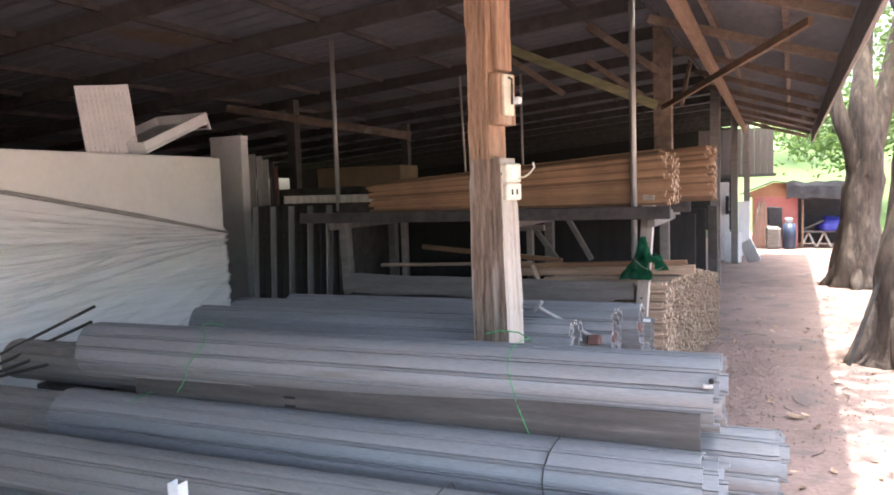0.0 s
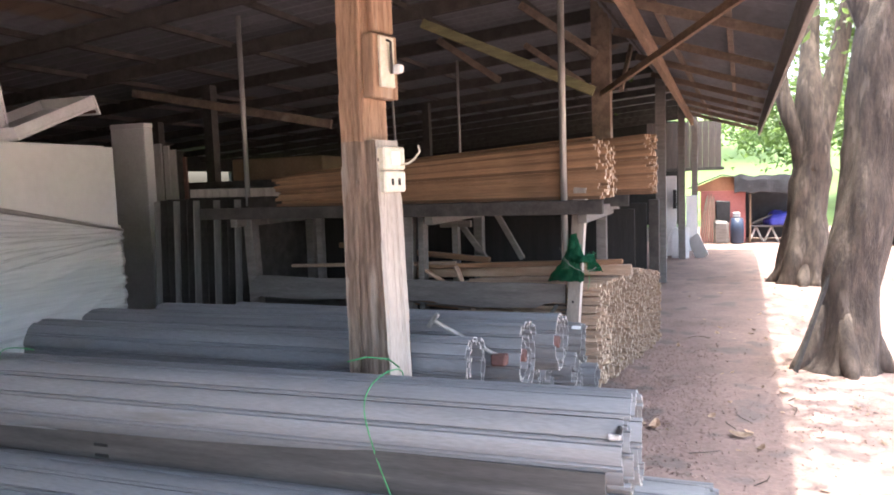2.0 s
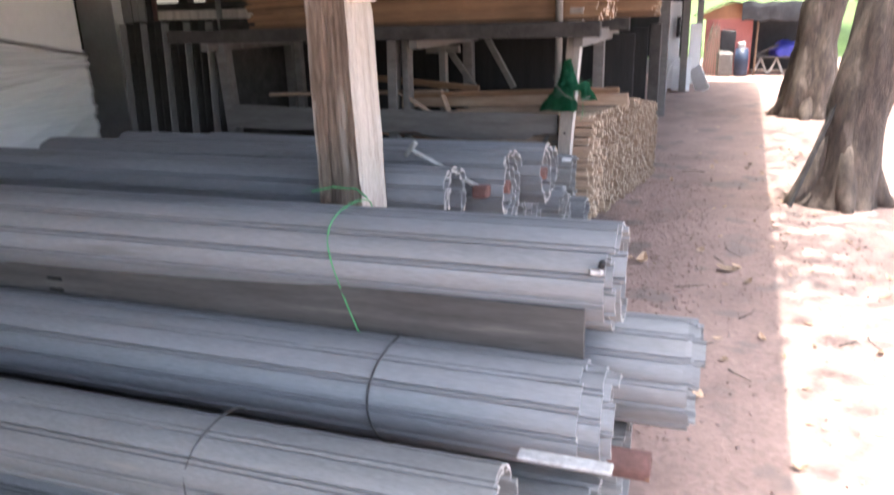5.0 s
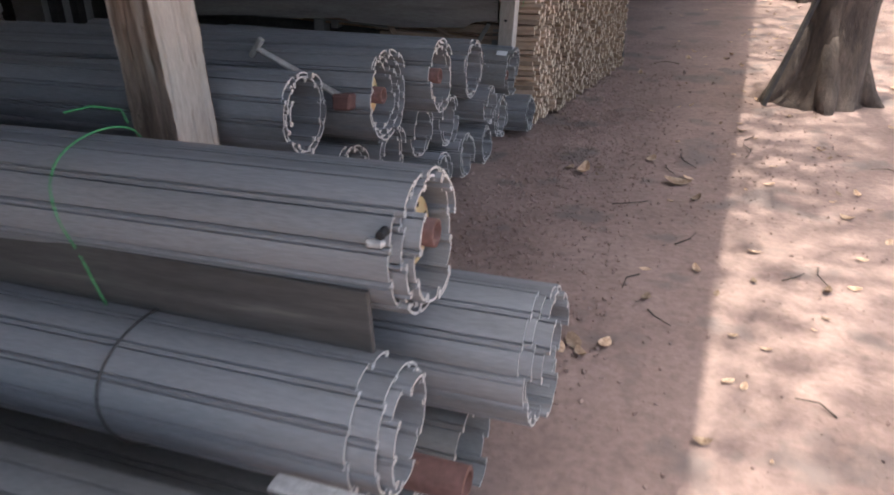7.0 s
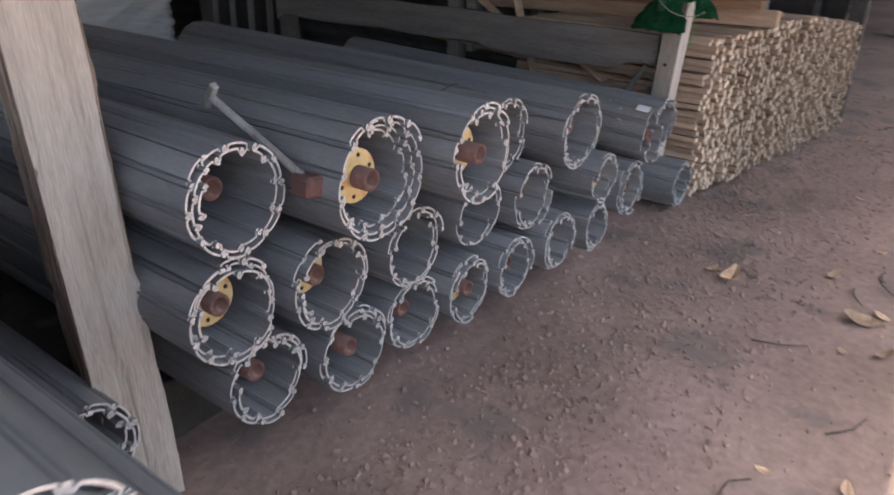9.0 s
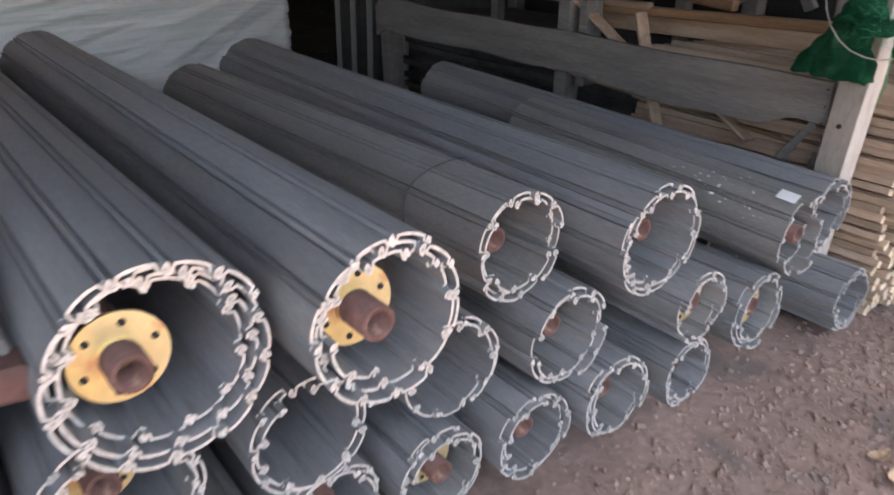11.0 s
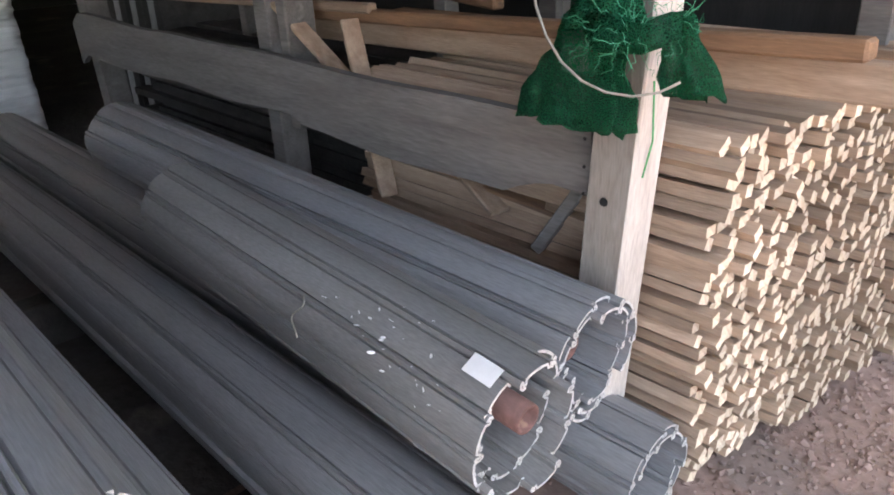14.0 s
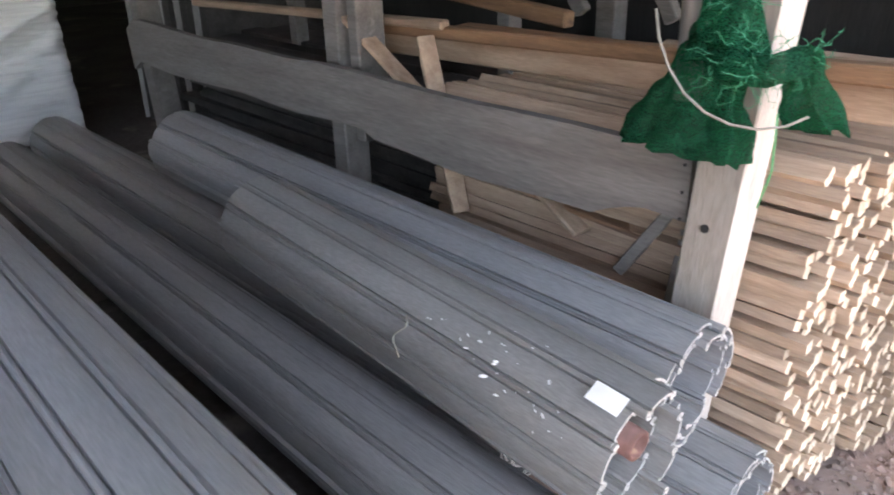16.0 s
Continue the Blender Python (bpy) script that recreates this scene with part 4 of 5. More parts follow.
# ---- battens ----
def batten_mesh(length, w, h, wood, name="batten"):
    bm = box((-length, -w / 2, -h / 2), (0, w / 2, h / 2))
    bm.faces.ensure_lookup_table()
    for f in bm.faces:
        if f.calc_center_median().x > -0.001:
            f.material_index = 1
    me = bpy.data.meshes.new(name)
    bm.to_mesh(me)
    bm.free()
    me.materials.append(wood), me.materials.append(M_BATTEN_END)
    return me
def batten_pile(label, x, y0, y1, z0, z1, w, h, length, seed, near, spread=0.035, lift=None, slope=0.0, rz=6.0, wood=None, fan=0.0, gap=1.0):
    """Battens laid along x in courses; those with near(y, z) are single pieces, the rest one mesh."""
    rnd = random.Random(seed)
    wood = wood or M_BATTEN
    th = thing("batten_stack", label, "battens", (x, (y0 + y1) / 2, z0), "batten stacks")
    shared = [batten_mesh(length, w * a, h * b, wood) for a, b in ((1, 1), (1.25, 0.9), (0.85, 1.1), (1.1, 1.0))]
    if fan:
        shared += [batten_mesh(length * a, w, h, wood) for a in (0.78, 0.86, 0.93)]
    vs, fs, mi, count = [], [], [], 0
    z = z0 + h / 2
    while z < z1:
        y = y0 + rnd.uniform(-0.01, 0.01)
        while y < y1:
            top = z1 + (lift(y) if lift else 0)
            if z < top:
                dx = rnd.uniform(-spread, spread) + slope * (y - y0) + 0.02 * noise.noise(Vector((y * 5, z * 5, seed)))
                m = Matrix.Translation((dx, y - (y0 + y1) / 2, z - z0 + rnd.uniform(-0.002, 0.002))) @ pose(0, 0, 0, rnd.uniform(-rz, rz) + (rnd.choice((0, 0, 0, 35, -30)) if rz > 5 else 0), rnd.uniform(-0.25, 0.25) - math.degrees(fan * (z - z0) / length), rnd.uniform(-0.7, 0.7))
                me = rnd.choice(shared)
                if near(y, z, y0, top) and count < 296:
                    o = new("batten", me)
                    o.parent, o.matrix_local = th, m
                    count += 1
                else:
                    k = len(vs)
                    vs += [m @ v.co for v in me.vertices]
                    for p in me.polygons:
                        fs.append([k + i for i in p.vertices]), mi.append(p.material_index)
            y += w * rnd.uniform(1.0, 1.12)
        z += h * gap * rnd.uniform(1.0, 1.05)
    me = bpy.data.meshes.new("batten_bulk")
    me.from_pydata(vs, [], fs)
    me.materials.append(wood), me.materials.append(M_BATTEN_END)
    me.polygons.foreach_set("material_index", mi)
    o = new("batten_bulk", me)
    o.parent = th
    tagged(o, kind="stuff")
    return th
batten_pile("stack of pale sawn wooden battens beside the rack post", -0.17, 5.82, 7.75, 0.02, 0.88, 0.034, 0.0255, 1.15, 3, lambda y, z, a, top: y < a + 0.30 or z > top - 0.03, 0.026, lambda y: -0.03 - 0.16 * max(0, y - 6.9), 0.17, 8.0, None, 0.0, 1.28)
batten_pile("long brown wooden battens stacked on the rack shelf", -0.12, 5.68, 6.30, 1.53, 1.98, 0.036, 0.024, 2.85, 11, lambda y, z, a, top: True, 0.045, lambda y: 0.03 * math.sin(y * 9) - 0.02, 0.0, 3.0, M_BATTEN_DARK, 0.42)
batten_pile("long brown wooden battens stacked farther along the rack", 0.14, 6.95, 7.45, 1.53, 2.08, 0.036, 0.024, 3.0, 12, lambda y, z, a, top: True, 0.045, None, 0.0, 3.0, M_BATTEN_DARK, 0.42)
# Brown boards given M_DARKWOOD to carry the rack's inner shade.
batten_pile("brown boards stacked low inside the rack, coloured shade-dark", -0.75, 6.05, 6.9, 0.02, 0.72, 0.09, 0.03, 2.7, 21, lambda y, z, a, top: True, 0.12, None, 0.0, 2.0, M_DARKWOOD)
for k, (p0, p1, w, h) in enumerate((((-1.85, 5.98, 0.96), (0.01, 5.92, 1.025), 0.05, 0.04), ((-1.9, 6.08, 0.89), (0.07, 5.99, 0.955), 0.035, 0.08), ((-1.6, 6.2, 0.94), (0.0, 6.3, 0.93), 0.10, 0.03), ((-3.0, 5.9, 0.97), (-1.4, 5.95, 1.0), 0.04, 0.03), ((-2.75, 6.38, 1.12), (-1.2, 6.3, 0.99), 0.05, 0.05))):
    solid("loose_plank", rough_up(stick(p0, p1, w, h, 0.006), 0.003, 5), M_BATTEN if k % 2 else M_BATTEN_DARK, "brown loose plank lying on the lower battens", "plank", "loose planks")
for k in range(7):
    solid("thin_board", stick((-2.15 - 0.05 * k, 5.78 + 0.035 * k, 0.74 - 0.022 * (k % 3)), (-0.55 + 0.03 * k, 5.84 + 0.04 * k, 0.60 - 0.02 * (k % 3)), 0.11, 0.012), M_GREYWOOD if k % 2 else M_BATTEN_DARK, "thin greyish board under the front board", "board", "thin boards")
for k, (x0, z0, x1, z1) in enumerate(((-0.62, 0.50, -0.50, 0.69), (-0.46, 0.45, -0.44, 0.68))):
    solid("wood_offcut", stick((x0, 5.80, z0), (x1, 5.82, z1), 0.06, 0.03), M_GREYWOOD, "grey wood offcut propped under the board", "offcut", "wood offcuts")
for k in range(5):
    solid("long_batten", stick((-2.9 + 0.1 * k, 5.72 + 0.05 * k, 1.80 + 0.012 * (k % 3)), (-0.2, 5.76 + 0.1 * k, 1.985 + 0.012 * (k % 3)), 0.05, 0.02), M_BATTEN_DARK, "long brown batten on top of the stack", "batten", "top battens")

# ---- green net bundle on the rack post ----
net = thing("net_bundle", "bunched green shade net tied to the rack post", "net", (-0.335, 5.615, 0.91))
def blob(cx, cy, cz, sx, sy, sz, seed):
    bm = bmesh.new()
    bmesh.ops.create_icosphere(bm, subdivisions=4, radius=1.0)
    for v in bm.verts:
        d = 1 + 0.30 * noise.noise(v.co * 1.6 + Vector((seed, 0, 0))) + 0.16 * noise.noise(v.co * 5 + Vector((0, seed, 0))) + 0.09 * abs(noise.noise(v.co * 13))
        v.co = Vector((cx + v.co.x * sx * d, cy + v.co.y * sy * d, cz + v.co.z * sz * d))
    return bm
def drape(top, bottom, r_top, r_bot, folds, seed, depth=0.6, crumple=0.02):
    """A gathered cloth skirt hanging from top to bottom centre, with folds."""
    bm = bmesh.new()
    nt, nh = 96, 30
    rows = []
    for i in range(nh + 1):
        u = i / nh
        c = Vector(top).lerp(Vector(bottom), u)
        rx = r_top + (r_bot - r_top) * u ** 0.8
        row = []
        for k in range(nt):
            a = 2 * math.pi * k / nt
            f = 1 + 0.20 * u * math.sin(folds * a + 2.5 * noise.noise(Vector((a, u * 2, seed)))) + 0.30 * noise.noise(Vector((math.cos(a) * 1.4, math.sin(a) * 1.4, u * 2.5 + seed)))
            p = c + Vector((rx * f * math.cos(a), rx * depth * f * math.sin(a), 0))
            p += noise.noise_vector(p * 38 + Vector((seed, 0, 0))) * crumple + Vector((0, 0, 0.02 * noise.noise(Vector((a * 2, seed, 1))) * u))
            row.append(bm.verts.new(p))
        rows.append(row)
    for a, b in zip(rows, rows[1:]):
        for k in range(nt):
            bm.faces.new((a[k], b[k], b[(k + 1) % nt], a[(k + 1) % nt]))
    bm.faces.new(rows[0]), bm.faces.new(rows[-1][::-1])
    return bm
part("skirt", drape((0.02, -0.02, 0.23), (-0.065, -0.015, 0.0), 0.035, 0.118, 7, 2.0, 0.42, 0.008), M_NETCLOTH, net, "", True)
part("top_knot", drape((0.015, 0.0, 0.36), (0.02, -0.02, 0.17), 0.022, 0.068, 5, 5.0, 0.65, 0.008), M_NETCLOTH, net, "", True)
part("side_knot", drape((0.135, 0.02, 0.20), (0.165, 0.02, 0.075), 0.022, 0.050, 5, 9.0, 0.7, 0.006), M_NETCLOTH, net, "", True)
part("twisted_neck", rough_up(tube([(0.02, -0.03, 0.19), (0.06, -0.055, 0.165), (0.11, -0.05, 0.17), (0.145, 0.0, 0.185)], [0.035, 0.026, 0.024, 0.03], 12), 0.012, 22), M_NETCLOTH, net, "", True)
rnd = random.Random(3)
fr = bmesh.new()
for k in range(100):
    a, el = rnd.uniform(0, 6.28), rnd.uniform(-0.6, 1.4)
    c = Vector(rnd.choice(((0.05, -0.045, 0.17), (0.03, -0.03, 0.26), (0.15, 0.0, 0.18), (0.09, -0.05, 0.16))))
    d = Vector((math.cos(a) * math.cos(el), math.sin(a) * math.cos(el) * 0.6, math.sin(el)))
    p = c + d * rnd.uniform(0.02, 0.045)
    q, pts = p.copy(), [p]
    for i in range(5):
        q = q + d * rnd.uniform(0.003, 0.012) + Vector((rnd.uniform(-0.012, 0.012), rnd.uniform(-0.008, 0.006), rnd.uniform(-0.014, 0.008)))
        pts.append(q)
    tube(pts, 0.0006, 3, fr, False)
tagged(part("frayed_threads", fr, M_FRAY, net), kind="stuff")
part("hanging_thread", tube([(0.13, -0.03, 0.10), (0.135, -0.03, 0.0), (0.12, -0.03, -0.07)], 0.0018, 5), M_TWINE, net)
part("cord", tube([(-0.07, -0.10, 0.26), (-0.055, -0.108, 0.215), (-0.03, -0.112, 0.17), (0.005, -0.115, 0.132), (0.045, -0.112, 0.105), (0.085, -0.102, 0.09), (0.125, -0.085, 0.085), (0.16, -0.065, 0.092), (0.185, -0.045, 0.108)], 0.0024, 6), M_CORD, net, "grey cord", True)

# ---- trees ----
def leaf_cloud(centers, n, size, seed, mat_=None):
    rnd = random.Random(seed)
    vs, fs = [], []
    for i in range(n):
        c, r = rnd.choice(centers)
        d = Vector((rnd.gauss(0, 1), rnd.gauss(0, 1), rnd.gauss(0, 0.8)))
        p = Vector(c) + d * r * 0.45
        u = Vector((rnd.uniform(-1, 1), rnd.uniform(-1, 1), rnd.uniform(-0.8, 0.3))).normalized()
        w = u.cross(Vector((rnd.uniform(-1, 1), rnd.uniform(-1, 1), rnd.uniform(-1, 1)))).normalized()
        s = size * rnd.uniform(0.6, 1.3)
        k = len(vs)
        bend = u.cross(w) * s * 0.12
        vs += [p, p + u * s * 0.5 + w * s * 0.24 + bend, p + u * s, p + u * s * 0.5 - w * s * 0.24 + bend]
        fs += [(k, k + 1, k + 2), (k, k + 2, k + 3)]
    me = bpy.data.meshes.new("crown")
    me.from_pydata(vs, [], fs)
    me.materials.append(mat_ or M_LEAF)
    return me
def trunk_bm(path, radii, n=18, knob=0.10, seed=0, flare=1.0):
    bm = tube(path, radii, n)
    for v in bm.verts:
        c = v.co
        a = noise.noise(Vector((c.x * 5, c.y * 5, c.z * 1.3 + seed)))
        b = noise.noise(Vector((c.x * 14, c.y * 14, c.z * 4 + seed)))
        ax = min(path, key=lambda q: abs(q[2] - c.z))
        d = Vector((c.x - ax[0], c.y - ax[1], 0))
        ang = math.atan2(d.y, d.x)
        v.co += d * (knob * 2.2 * a + knob * b + knob * 0.9 * noise.noise(Vector((math.cos(ang) * 3.2, math.sin(ang) * 3.2, c.z * 0.8 + seed))))
    return bm
def spline(pts, n):
    out = []
    for i in range(n + 1):
        u = i / n * (len(pts) - 1)
        k = min(int(u), len(pts) - 2)
        f = u - k
        p0, p1, p2, p3 = (Vector(pts[max(k - 1, 0)]), Vector(pts[k]), Vector(pts[k + 1]), Vector(pts[min(k + 2, len(pts) - 1)]))
        out.append(0.5 * (2 * p1 + (p2 - p0) * f + (2 * p0 - 5 * p1 + 4 * p2 - p3) * f * f + (3 * p1 - p0 - 3 * p2 + p3) * f ** 3))
    return out
def tree(base, trunk, r0, r1, limbs, crown, n_leaves, leaf, label, seed, roots=5):
    t = thing("tree", label, "tree", base, "yard trees")
    pts = spline(trunk, 26)
    rad = [r0 + (r1 - r0) * (i / 26) ** 2.2 + r0 * 0.75 * math.exp(-i / 2.6) for i in range(27)]
    part("trunk", trunk_bm([tuple(p) for p in pts], rad, 40, 0.12, seed), M_BARK, t, "", True)
    for k in range(roots):
        a = k * 2 * math.pi / roots + seed
        e = Vector((math.cos(a), math.sin(a), 0))
        part("root", rough_up(tube([e * r0 * 0.55 + Vector((0, 0, 0.60)), e * r0 * 1.0 + Vector((0, 0, 0.24)), e * r0 * 1.45 + Vector((0, 0, 0.05)), e * r0 * 2.1 + Vector((0, 0, -0.06))], [r0 * 0.34, r0 * 0.42, r0 * 0.36, r0 * 0.14], 10), 0.025, 5), M_BARK, t, "", True)
    for k, (lp, a, b) in enumerate(limbs):
        q = spline(lp, 14)
        part("limb", trunk_bm([tuple(p) for p in q], [a + (b - a) * i / 14 for i in range(15)], 12, 0.08, seed + k), M_BARK, t, "", True)
    o = new("crown", leaf_cloud(crown, n_leaves, leaf, seed))
    o.parent = t
    return t
tree((1.72, 7.05, 0), [(0, 0, -0.05), (0.02, 0, 0.5), (0.14, 0.0, 1.2), (0.22, 0.05, 1.9), (0.26, 0.1, 2.7), (0.42, 0.2, 3.6)], 0.22, 0.17,
     [([(0.26, 0.1, 2.7), (0.0, 0.1, 3.4), (-0.3, 0.2, 4.4)], 0.11, 0.05), ([(0.40, 0.2, 3.5), (0.9, 0.3, 4.4), (1.6, 0.4, 5.6)], 0.14, 0.05), ([(0.42, 0.2, 3.6), (0.3, 0.6, 4.8), (0.1, 1.2, 6.0)], 0.13, 0.04), ([(0.36, 0.15, 3.2), (0.5, -1.4, 4.9), (0.7, -3.6, 6.1)], 0.11, 0.03)],
     [((0.3 + 1.6 * math.cos(a), 0.4 + 1.9 * math.sin(a), 5.6 + 0.7 * math.sin(3 * a)), 1.6) for a in (0, 0.8, 1.6, 2.4, 3.2, 4.0, 4.8, 5.6)] + [((0.3, -1.8, 6.0), 1.3), ((0.5, -3.2, 6.2), 1.2), ((0.2, -4.3, 6.3), 1.1), ((1.6, -2.6, 6.0), 1.3), ((1.4, -4.0, 6.2), 1.2)], 7600, 0.17, "thick-barked tree with flared roots beside the shed", 1.0)
tree((2.02, 12.5, 0), [(0, 0, -0.05), (-0.02, 0, 0.6), (0.0, 0, 1.3), (0.06, 0.0, 2.0), (0.04, 0.0, 2.7), (0.02, 0.1, 3.4), (0.1, 0.2, 4.4)], 0.29, 0.08,
     [([(0.0, 0, 1.7), (-0.14, 0, 2.25), (-0.36, 0.0, 2.9), (-0.45, 0.1, 4.2)], 0.20, 0.07), ([(0.04, 0, 1.7), (0.2, 0, 2.4), (0.40, 0.1, 3.4), (0.7, 0.1, 5.2)], 0.22, 0.08), ([(-0.4, 0, 3.3), (-0.9, -0.2, 3.9), (-1.3, -0.4, 4.5)], 0.06, 0.02)],
     [((0.1 + 1.9 * math.cos(a), 0.2 + 2.0 * math.sin(a), 5.4 + 0.9 * math.sin(2 * a + 1)), 1.7) for a in (0, 0.7, 1.4, 2.1, 2.8, 3.5, 4.2, 4.9, 5.6)] + [((0.9, 0.6, 3.9), 0.7), ((1.3, 0.2, 3.3), 0.6)], 5000, 0.17, "forked rough-barked tree at the edge of the yard", 2.0)
for k, (x, y, h, r, n) in enumerate(((3.6, 30, 3.6, 2.4, 2600), (7.5, 26, 4.5, 3.2, 4200), (12, 30, 6, 4.0, 5200), (5.6, 20, 4.4, 2.2, 2600), (0.6, 44, 8, 4.0, 3600), (18, 24, 7, 4.5, 5200), (9.5, 21, 4.2, 2.8, 4200), (-8, 40, 7, 5, 4200))):
    g = ground_height(x, y)
    tree((x, y, g), [(0, 0, -0.1), (0.1, 0, h * 0.35), (0.0, 0.1, h * 0.8)], 0.16, 0.09, [([(0, 0.1, h * 0.6), (0.5, 0, h * 0.85), (1.0, 0, h * 1.1)], 0.08, 0.03), ([(0, 0.1, h * 0.6), (-0.5, 0.2, h * 0.8), (-1.1, 0.2, h)], 0.08, 0.03)],
         [((r * 0.6 * math.cos(a), r * 0.6 * math.sin(a), h * (0.95 + 0.22 * math.sin(2.3 * a + k))), r * 0.75) for a in (0, 0.9, 1.8, 2.7, 3.6, 4.5, 5.4)], n, 0.3, "leafy green tree beyond the yard", 5.0 + k, 3)
# low bushes and grass tufts on the slope
bush = leaf_cloud([((random.Random(k).uniform(-6, 30), random.Random(k + 50).uniform(35, 50), 3.0 + 0.2 * k % 2), 1.5) for k in range(40)], 5000, 0.3, 77)
o = tagged(new("slope_bushes", bush), "mass of bright green bushes on the slope", "bushes", kind="stuff")

# ---- far yard: sheds, benches, boards ----
hut = thing("red_hut", "small faded red hut with an orange gable", "hut", (0.35, 19.5, 0))
part("front_wall", box((0, 0, 0), (1.05, 0.06, 1.28), 0.005), M_RED, hut, "faded red wall")
part("side_wall", box((0.99, 0.062, 0), (1.05, 1.8, 1.28), 0.005), M_RED, hut)
part("rear_wall", box((0, 1.802, 0), (1.05, 1.86, 1.28), 0.005), M_RED, hut)
gb = bmesh.new()
vv = [gb.verts.new(p) for p in ((-0.1, 0.0, 1.282), (1.05, 0.0, 1.282), (0.86, 0.0, 1.60), (0.5, 0.0, 1.64), (-0.1, 0.0, 1.40))]
gb.faces.new(vv)
r = bmesh.ops.extrude_face_region(gb, geom=list(gb.faces))
bmesh.ops.translate(gb, verts=[v for v in r["geom"] if isinstance(v, bmesh.types.BMVert)], vec=(0, 0.06, 0))
bmesh.ops.recalc_face_normals(gb, faces=gb.faces)
part("gable", gb, M_ORANGE, hut, "orange boarded gable")
part("roof", stick((-0.3, 0.9, 1.36), (0.5, 0.9, 1.68), 2.0, 0.03), M_DARKWOOD, hut, "dark sheet roof")
part("roof_slope", stick((0.505, 0.9, 1.68), (1.2, 0.9, 1.53), 2.0, 0.03), M_DARKWOOD, hut)
for k in range(8):
    solid("leaning_pole", stick((0.30 + 0.06 * k, 19.0, 0), (0.48 + 0.025 * k, 19.42, 1.1 + 0.06 * (k % 3)), 0.018, 0.02), M_ROOFWOOD, "brown pole leaning on the hut", "pole", "poles at the hut")
solid("hung_cloth", rough_up(box((0.72, 19.38, 0.5), (1.04, 19.46, 1.02), 0.02), 0.04, 6), M_TARP, "dark cloth hung on the hut wall", "cloth")
solid("sack", rough_up(box((0.66, 19.1, 0.0), (1.0, 19.35, 0.55), 0.06), 0.05, 7), M_GREYWOOD, "grey sack standing at the hut", "sack")
solid("barrel", tube([(1.2, 19.2, 0), (1.2, 19.2, 0.05), (1.2, 19.2, 0.35), (1.2, 19.2, 0.62)], [0.13, 0.15, 0.16, 0.14], 18), M_BLUEBARREL, "dull blue plastic barrel at the hut", "barrel", smooth=True)
solid("small_box", box((1.1, 19.15, 0.625), (1.27, 19.25, 0.76), 0.02), M_GREYPAINT, "grey box on the barrel", "box")
tent = thing("tarp_shelter", "low shelter of poles under a black tarp", "shelter", (1.95, 19.3, 0))
bm = bmesh.new()
rows = []
for i in range(37):
    u = i / 36
    x = -0.82 + 1.75 * u
    sag = 0.012 * math.sin(u * 9) + 0.03 * noise.noise(Vector((u * 6, 1, 0)))
    drop = 0.40 + 0.05 * noise.noise(Vector((u * 7, 2, 0)))
    col = [bm.verts.new((x, -0.02 + 0.018 * noise.noise(Vector((u * 9, j * 0.4, 4))), 1.62 + sag - drop * (4 - j) / 4)) for j in range(4)]
    col += [bm.verts.new((x, 0.3 * j, 1.63 + sag - 0.03 * j + 0.04 * noise.noise(Vector((u * 6, j, 0))))) for j in range(6)]
    rows.append(col)
for a, b in zip(rows, rows[1:]):
    for j in range(9):
        bm.faces.new((a[j], b[j], b[j + 1], a[j + 1]))
r = bmesh.ops.extrude_face_region(bm, geom=list(bm.faces))
bmesh.ops.translate(bm, verts=[v for v in r["geom"] if isinstance(v, bmesh.types.BMVert)], vec=(0, -0.012, 0.012))
bmesh.ops.recalc_face_normals(bm, faces=bm.faces)
part("tarp", bm, M_TARP, tent, "sagging black tarp")
for x, y in ((-0.45, 0.1), (0.85, 0.1), (-0.75, 1.4), (0.85, 1.4)):
    part("pole", tube([(x, y, 0), (x, y, 1.56)], 0.025), M_PLATE, tent)
solid("dark_screen", box((1.35, 20.85, 0.0), (2.9, 20.9, 1.5), 0.01), M_TARP, "black sheet closing the rear of the shelter", "screen")
bench = thing("work_bench", "rough trestle bench under the tarp", "bench", (2.1, 19.9, 0))
part("top", box((-0.55, -0.25, 0.36), (0.65, 0.4, 0.40), 0.005), M_GREYWOOD, bench)
for x in (-0.45, -0.1, 0.5):
    part("leg", stick((x - 0.16, -0.2, 0), (x, -0.12, 0.36), 0.04, 0.04), M_PALEWOOD, bench)
    part("leg", stick((x + 0.16, -0.2, 0), (x, -0.12, 0.36), 0.04, 0.04), M_PALEWOOD, bench)
bm = blob(2.25, 19.9, 0.48, 0.42, 0.28, 0.26, 12)
for v in bm.verts:
    v.co.z = max(v.co.z, 0.403)
solid("blue_tarp", bm, M_BLUE, "crumpled blue tarp heaped on the bench", "tarp", smooth=True)
solid("bench_plank", stick((1.5, 19.72, 0.42), (2.0, 19.8, 0.66), 0.12, 0.03), M_GREYWOOD, "grey plank leaning on the bench", "plank")
for x0, y0, w, h0, lean in ((-0.19, 16.2, 0.24, 1.69, 0.08), (0.20, 17.3, 0.24, 1.24, 0.1), (0.02, 15.75, 0.34, 0.62, 0.22)):
    solid("white_board", stick((x0, y0, 0), (x0, y0 + lean, h0), w, 0.03, 0.003, None, 0, (0, 1, 0)), M_WHITE, "white painted board leaning by a post", "board", "white boards")
solid("black_frame", box((-0.14, 16.15, 1.0), (-0.07, 16.2, 1.4), 0.005), M_BLACK, "black frame on a white board", "frame")
cs = [(-0.08 + 0.17 * math.cos(a), 15.7 + 0.1 * math.sin(a), 0.62 * math.sin(a)) for a in [math.pi * k / 12 for k in range(13)]]
